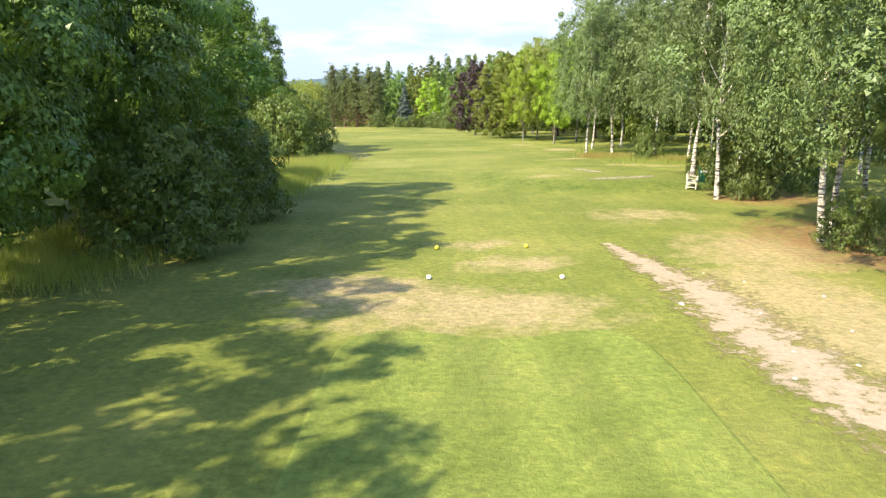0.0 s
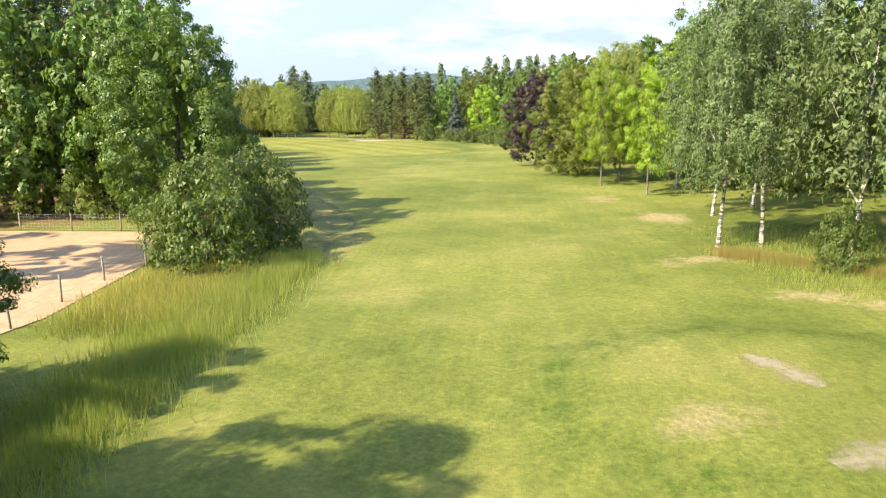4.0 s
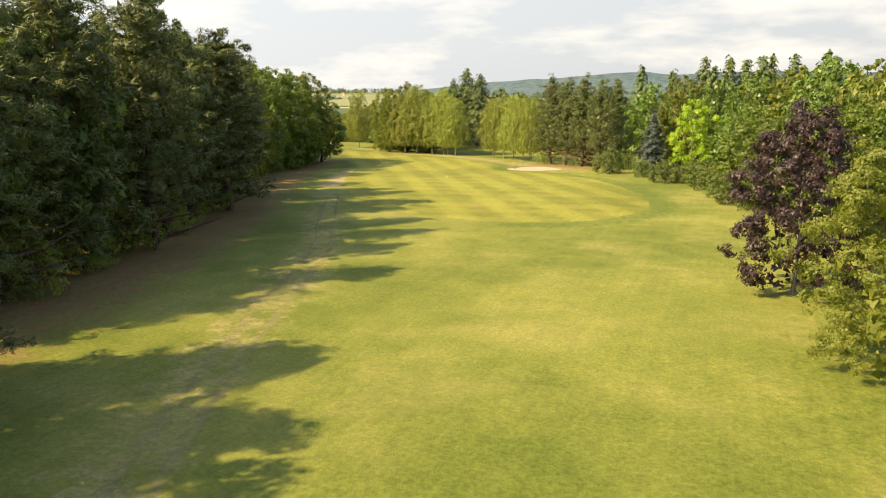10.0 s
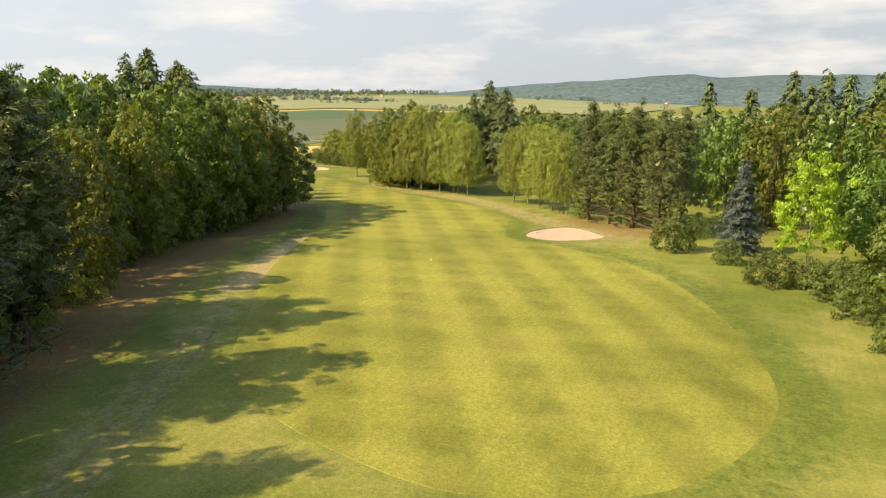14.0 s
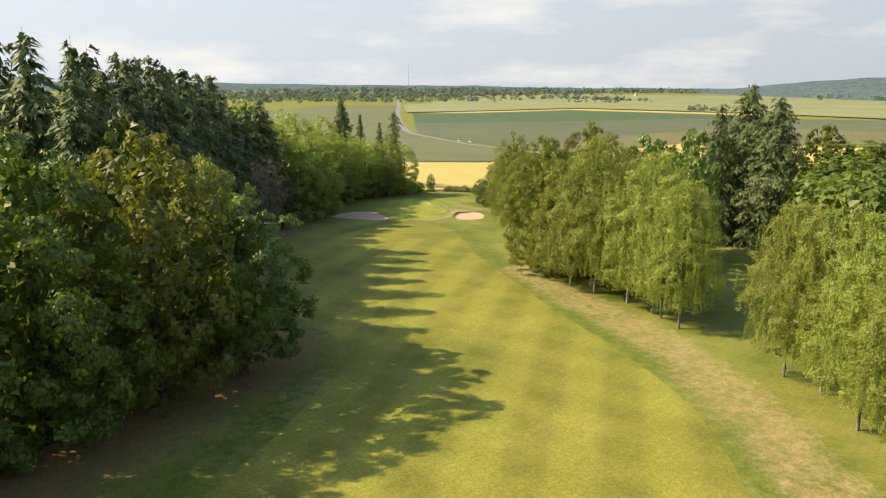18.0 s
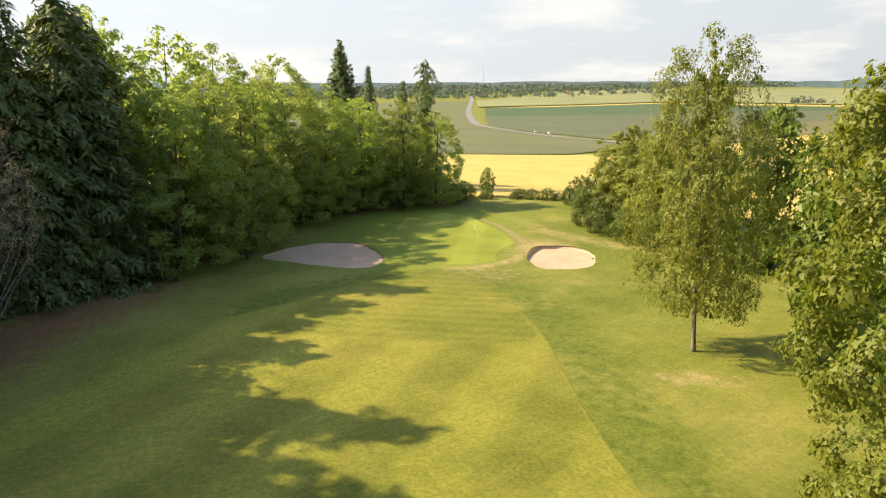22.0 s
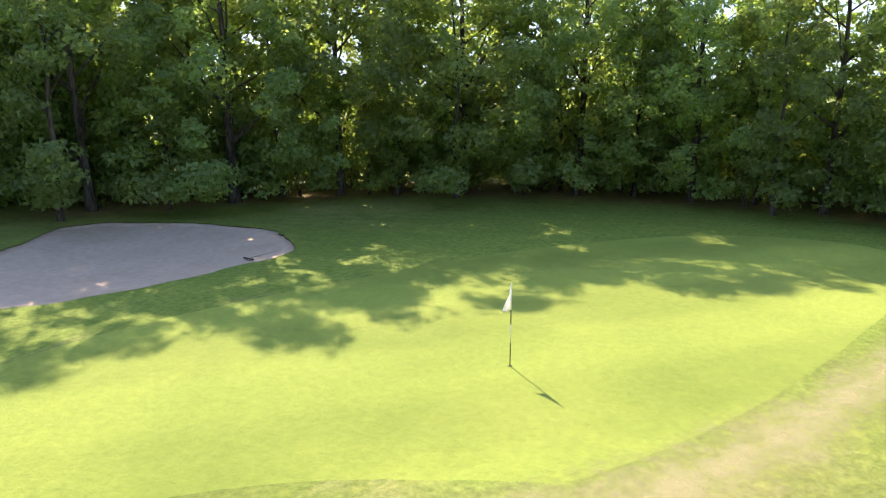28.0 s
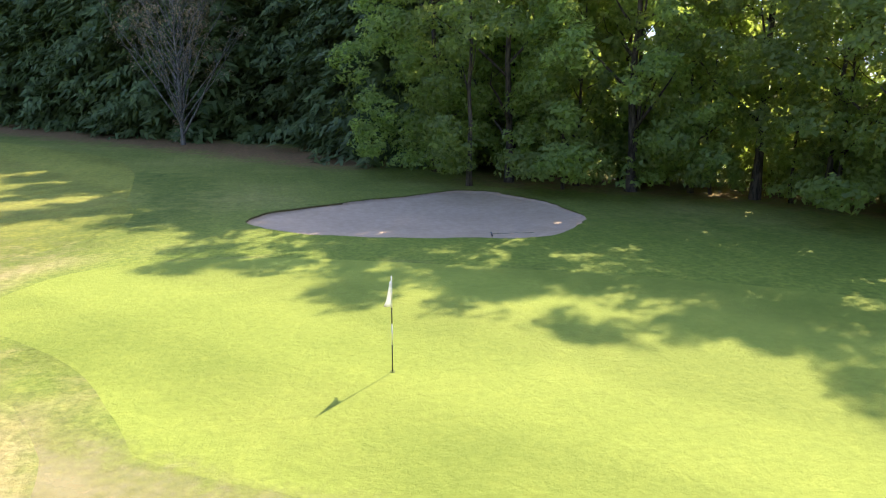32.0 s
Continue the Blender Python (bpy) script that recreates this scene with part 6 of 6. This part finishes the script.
def bench():
    x, y = 14.7, 42.5
    ob = thing("bench", "pale painted wooden garden bench with arms near the birches", "bench", pose(x, y, land(x, y), 0, 0, 68))
    long = 1.35
    for sx in (-1, 1):
        for sy, h in ((-0.26, 0.62), (0.26, 0.92)):
            part("leg", rounded("leg", 0.07, 0.07, h, CREAM_WOOD, 0.008, (sx * long / 2, sy, h / 2)), ob)
        part("armrest", rounded("armrest", 0.08, 0.62, 0.045, CREAM_WOOD, 0.01, (sx * long / 2, 0.0, 0.64)), ob)
        part("side_rail", rounded("side_rail", 0.045, 0.52, 0.07, CREAM_WOOD, 0.008, (sx * long / 2, 0, 0.38)), ob)
        part("side_stretcher", rounded("side_stretcher", 0.04, 0.52, 0.05, CREAM_WOOD, 0.008, (sx * long / 2, 0, 0.13)), ob)
    for k in range(5):
        part("seat_slat", rounded("seat_slat", long, 0.09, 0.025, CREAM_WOOD, 0.006, (0, -0.22 + 0.11 * k, 0.43)), ob)
    part("back_top", rounded("back_top", long, 0.045, 0.09, CREAM_WOOD, 0.01, (0, 0.27, 0.88)), ob)
    part("back_bottom", rounded("back_bottom", long, 0.04, 0.06, CREAM_WOOD, 0.01, (0, 0.26, 0.52)), ob)
    for k in range(11):
        part("back_slat", rounded("back_slat", 0.05, 0.02, 0.33, CREAM_WOOD, 0.005, (-long / 2 + 0.12 + k * (long - 0.24) / 10, 0.265, 0.70)), ob)
    part("front_rail", rounded("front_rail", long, 0.035, 0.08, CREAM_WOOD, 0.008, (0, -0.25, 0.37)), ob)


bench()


def litter_bin():
    x, y = 16.2, 44.8
    ob = thing("litter_bin", "green plastic litter bin with a pale lid beside the bench", "bin", pose(x, y, land(x, y)))
    part("body", turned("body", [(0.17, 0.0), (0.20, 0.03), (0.225, 0.55), (0.235, 0.56), (0.235, 0.60), (0.215, 0.60)], GREEN_PLASTIC, 24), ob)
    part("lid", turned("lid", [(0.24, 0.60), (0.235, 0.64), (0.15, 0.70), (0.04, 0.72)], STEEL_WIRE, 24), ob, "grey lid")
    part("post", rounded("post", 0.06, 0.06, 0.95, GREEN_PLASTIC, 0.01, (-0.32, -0.1, 0.475)), ob, "pale green post")


litter_bin()


def fence():
    ob = thing("paddock_fence", "grey wooden posts with square wire mesh round the dry paddock", "fence", pose(0, 0, 0))
    posts = [(-33.5, 77.6), (-29.5, 77.4), (-25.8, 77.4), (-22.0, 77.6), (-19.4, 74.0), (-18.6, 70.0), (-18.2, 66.0), (-18.7, 62.6), (-18.4, 58.5), (-18.0, 54.5), (-17.6, 50.5)]
    me = turned("post", [(0.05, -0.2), (0.055, 0.3), (0.05, 1.28), (0.03, 1.32)], POST_WOOD, 10)
    for k, (x, y) in enumerate(posts):
        o = part("post", me, ob, "", pose(x, y, land(x, y), (k * 37) % 5 - 2, (k * 53) % 7 - 3, k * 40))
    for (a, b), (c, d) in zip(posts[:-1], posts[1:]):
        n = 14 if d > 70 or b > 73 else 2
        limbs = []
        for z in ((0.12, 0.32, 0.52, 0.75, 1.0, 1.2) if n > 2 else (0.4, 0.8, 1.15)):
            limbs.append([(a, b, land(a, b) + z, 0.006), ((a + c) / 2, (b + d) / 2, (land(a, b) + land(c, d)) / 2 + z - 0.02, 0.006), (c, d, land(c, d) + z, 0.006)])
        if n > 2:
            for k in range(1, n):
                x, y = a + (c - a) * k / n, b + (d - b) * k / n
                limbs.append([(x, y, land(x, y) + 0.1, 0.005), (x, y, land(x, y) + 1.2, 0.005)])
        part("wire_mesh", limb_mesh("wire_mesh", limbs, STEEL_WIRE, 4), ob)


fence()


def rake(x, y, turn, long=1.5):
    z = land(x, y)
    ob = thing("rake", "wooden bunker rake with a dark head lying at the sand", "rake", pose(x, y, z + 0.10, 0, 0, turn), "bunker rakes")
    part("handle", turned("handle", [(0.014, 0.0), (0.016, long * 0.5), (0.014, long)], POST_WOOD, 8), ob, "", pose(0, 0, 0, 0, 88, 0))
    part("head", rounded("head", 0.05, 0.55, 0.04, BLACK_PAINT, 0.008, (0, 0, 0)), ob, "dark rake head")
    tooth = rounded("tooth", 0.015, 0.015, 0.08, BLACK_PAINT, 0.0, (0, 0, -0.05))
    for k in range(9):
        part("tooth", tooth, ob, "", pose(0, -0.24 + 0.06 * k, 0))


rake(-164.2, 323.0, 165)
rake(-143.5, 336.4, 70, 1.3)
rake(-42.9, 242.3, 70, 1.6)


def distance_plate(x, y):
    ob = thing("distance_plate", "small round white distance plate set in the fairway", "marker", pose(x, y, land(x, y) + 0.02))
    part("plate", turned("plate", [(0.02, 0.0), (0.12, 0.0), (0.125, 0.02), (0.115, 0.035), (0.04, 0.04)], WHITE_PAINT), ob)


distance_plate(-49.3, 214.4)


def stone(x, y, s, k):
    bm = bmesh.new()
    bmesh.ops.create_icosphere(bm, subdivisions=2, radius=s)
    for v in bm.verts:
        v.co *= 1 + 0.45 * noise.noise(v.co / s * 1.3 + Vector((k, 0, 0)))
        v.co.z *= 0.6
    me = bpy.data.meshes.new("stone")
    bm.to_mesh(me)
    bm.free()
    me.materials.append(STONE)
    ob = new("stone", me)
    ob.matrix_basis = pose(x, y, land(x, y) + s * 0.25, 0, 0, k * 50)
    tagged(ob, "small pale stone on the dry turf beside the path", "stone", "stones by the path")


for k, (x, y, s) in enumerate(((6.2, 18.0, 0.08), (7.9, 17.2, 0.04), (8.3, 13.6, 0.05), (6.7, 12.9, 0.05), (9.4, 15.8, 0.04), (8.8, 20.4, 0.035), (10.3, 18.8, 0.04), (7.4, 14.4, 0.04), (9.0, 12.6, 0.04), (8.0, 21.5, 0.03))):
    stone(x, y, s, k)


def house(x, y, w, d, h, turn):
    ob = thing("house", "small far house with pale walls and red tiled roof", "house", pose(x, y, land(x, y), 0, 0, turn), "houses of the far village")
    part("wall", rounded("wall", w, d, h, PLASTER, 0.05, (0, 0, h / 2)), ob)
    t = h + d * 0.45
    v = [(-w / 2 - 0.4, -d / 2 - 0.5, h - 0.2), (w / 2 + 0.4, -d / 2 - 0.5, h - 0.2), (w / 2 + 0.4, d / 2 + 0.5, h - 0.2), (-w / 2 - 0.4, d / 2 + 0.5, h - 0.2), (-w / 2 - 0.4, 0, t), (w / 2 + 0.4, 0, t)]
    part("roof", mesh_of("roof", v, [(0, 1, 5, 4), (2, 3, 4, 5), (0, 4, 3), (1, 2, 5), (3, 2, 1, 0)], ROOF_TILE), ob)
    part("chimney", rounded("chimney", 0.8, 0.8, 1.8, ROOF_TILE, 0.03, (w * 0.25, 0, t + 0.3)), ob)
    for k in range(3):
        part("window", rounded("window", 1.2, 0.1, 1.4, GLASS_DARK, 0.02, (-w * 0.3 + k * w * 0.3, -d / 2 - 0.02, h * 0.55)), ob)


for k, (x, y) in enumerate(((-1900, 2150), (-1960, 2280), (-1820, 2320), (-2050, 2420), (-1750, 2400), (-1880, 2500), (-2150, 2300), (-1640, 2480), (-1500, 2600), (-1380, 2650), (-2250, 2150), (-1700, 2200), (-300, 2500), (-230, 2560), (-150, 2540))):
    house(x, y, 11 + k % 3 * 3, 8, 5 + k % 2 * 2, k * 37)


def parked_car(x, y, turn):
    ob = thing("car", "small white car parked beside the country road", "car", pose(x, y, land(x, y) + 0.5, 0, 0, turn), "cars by the road")
    part("body", rounded("body", 4.2, 1.7, 0.62, CAR_WHITE, 0.14, (0, 0, 0.62)), ob)
    part("cabin", rounded("cabin", 2.3, 1.5, 0.55, GLASS_DARK, 0.2, (-0.2, 0, 1.15)), ob, "dark window glass")
    part("roof", rounded("roof", 1.7, 1.35, 0.06, CAR_WHITE, 0.02, (-0.2, 0, 1.43)), ob)
    me = turned("wheel", [(0.2, -0.1), (0.31, -0.1), (0.32, 0.0), (0.31, 0.1), (0.2, 0.1)], RUBBER, 16)
    for sx in (-1.3, 1.3):
        for sy in (-0.8, 0.8):
            part("wheel", me, ob, "", pose(sx, sy, 0.32, 90, 0, 0))


parked_car(-398, 622, 150)
parked_car(-420, 634, 150)
parked_car(-253, 569, 20)

mast = thing("radio_mast", "thin far radio mast on the ridge", "mast", pose(-3300, 3350, land(-3300, 3350)))
part("shaft", turned("shaft", [(1.2, 0), (1.0, 90), (0.8, 180)], STEEL_WIRE, 8), mast)

# ---- tall grass, ivy and litter ----
rough_edge = [(-9.8 - 0.3 * (k % 5) * 1.4, 40 + k * 0.36, 1.6) for k in range(80)]
tall_grass("tall_grass", rough_edge, 26000, 0.75, BLADE_GREEN, "tall green grass in the rough beside the tee", 21)
tall_grass("tall_grass", [(-11.6 - (k % 6) * 0.9, 55.5 + (k * 0.17), 1.3) for k in range(66)], 12000, 0.7, BLADE_GOLD, "tall golden seeding grass before the paddock", 22)
tall_grass("tall_grass", [(-11.0 - (k % 6) * 0.9, 54 + (k * 0.18), 1.4) for k in range(66)], 18000, 0.6, BLADE_GREEN, "tall yellow-green grass before the paddock", 26)
tall_grass("tall_grass", [(14.0 + k * 0.17, 70.5 - k * 0.15, 0.9) for k in range(48)], 12000, 0.55, BLADE_GOLD, "long golden-green grass before the birches", 23)
tall_grass("tall_grass", [(16 + (k % 7) * 1.4, 78 - k * 0.28, 1.5) for k in range(60)], 9000, 0.5, BLADE_GREEN, "green rough under the birches", 24)
tall_grass("tall_grass", [(-10.5 - (k % 5), 20 + k * 0.25, 1.4) for k in range(80)], 16000, 0.6, BLADE_GREEN, "shaded long grass below the oaks", 25)
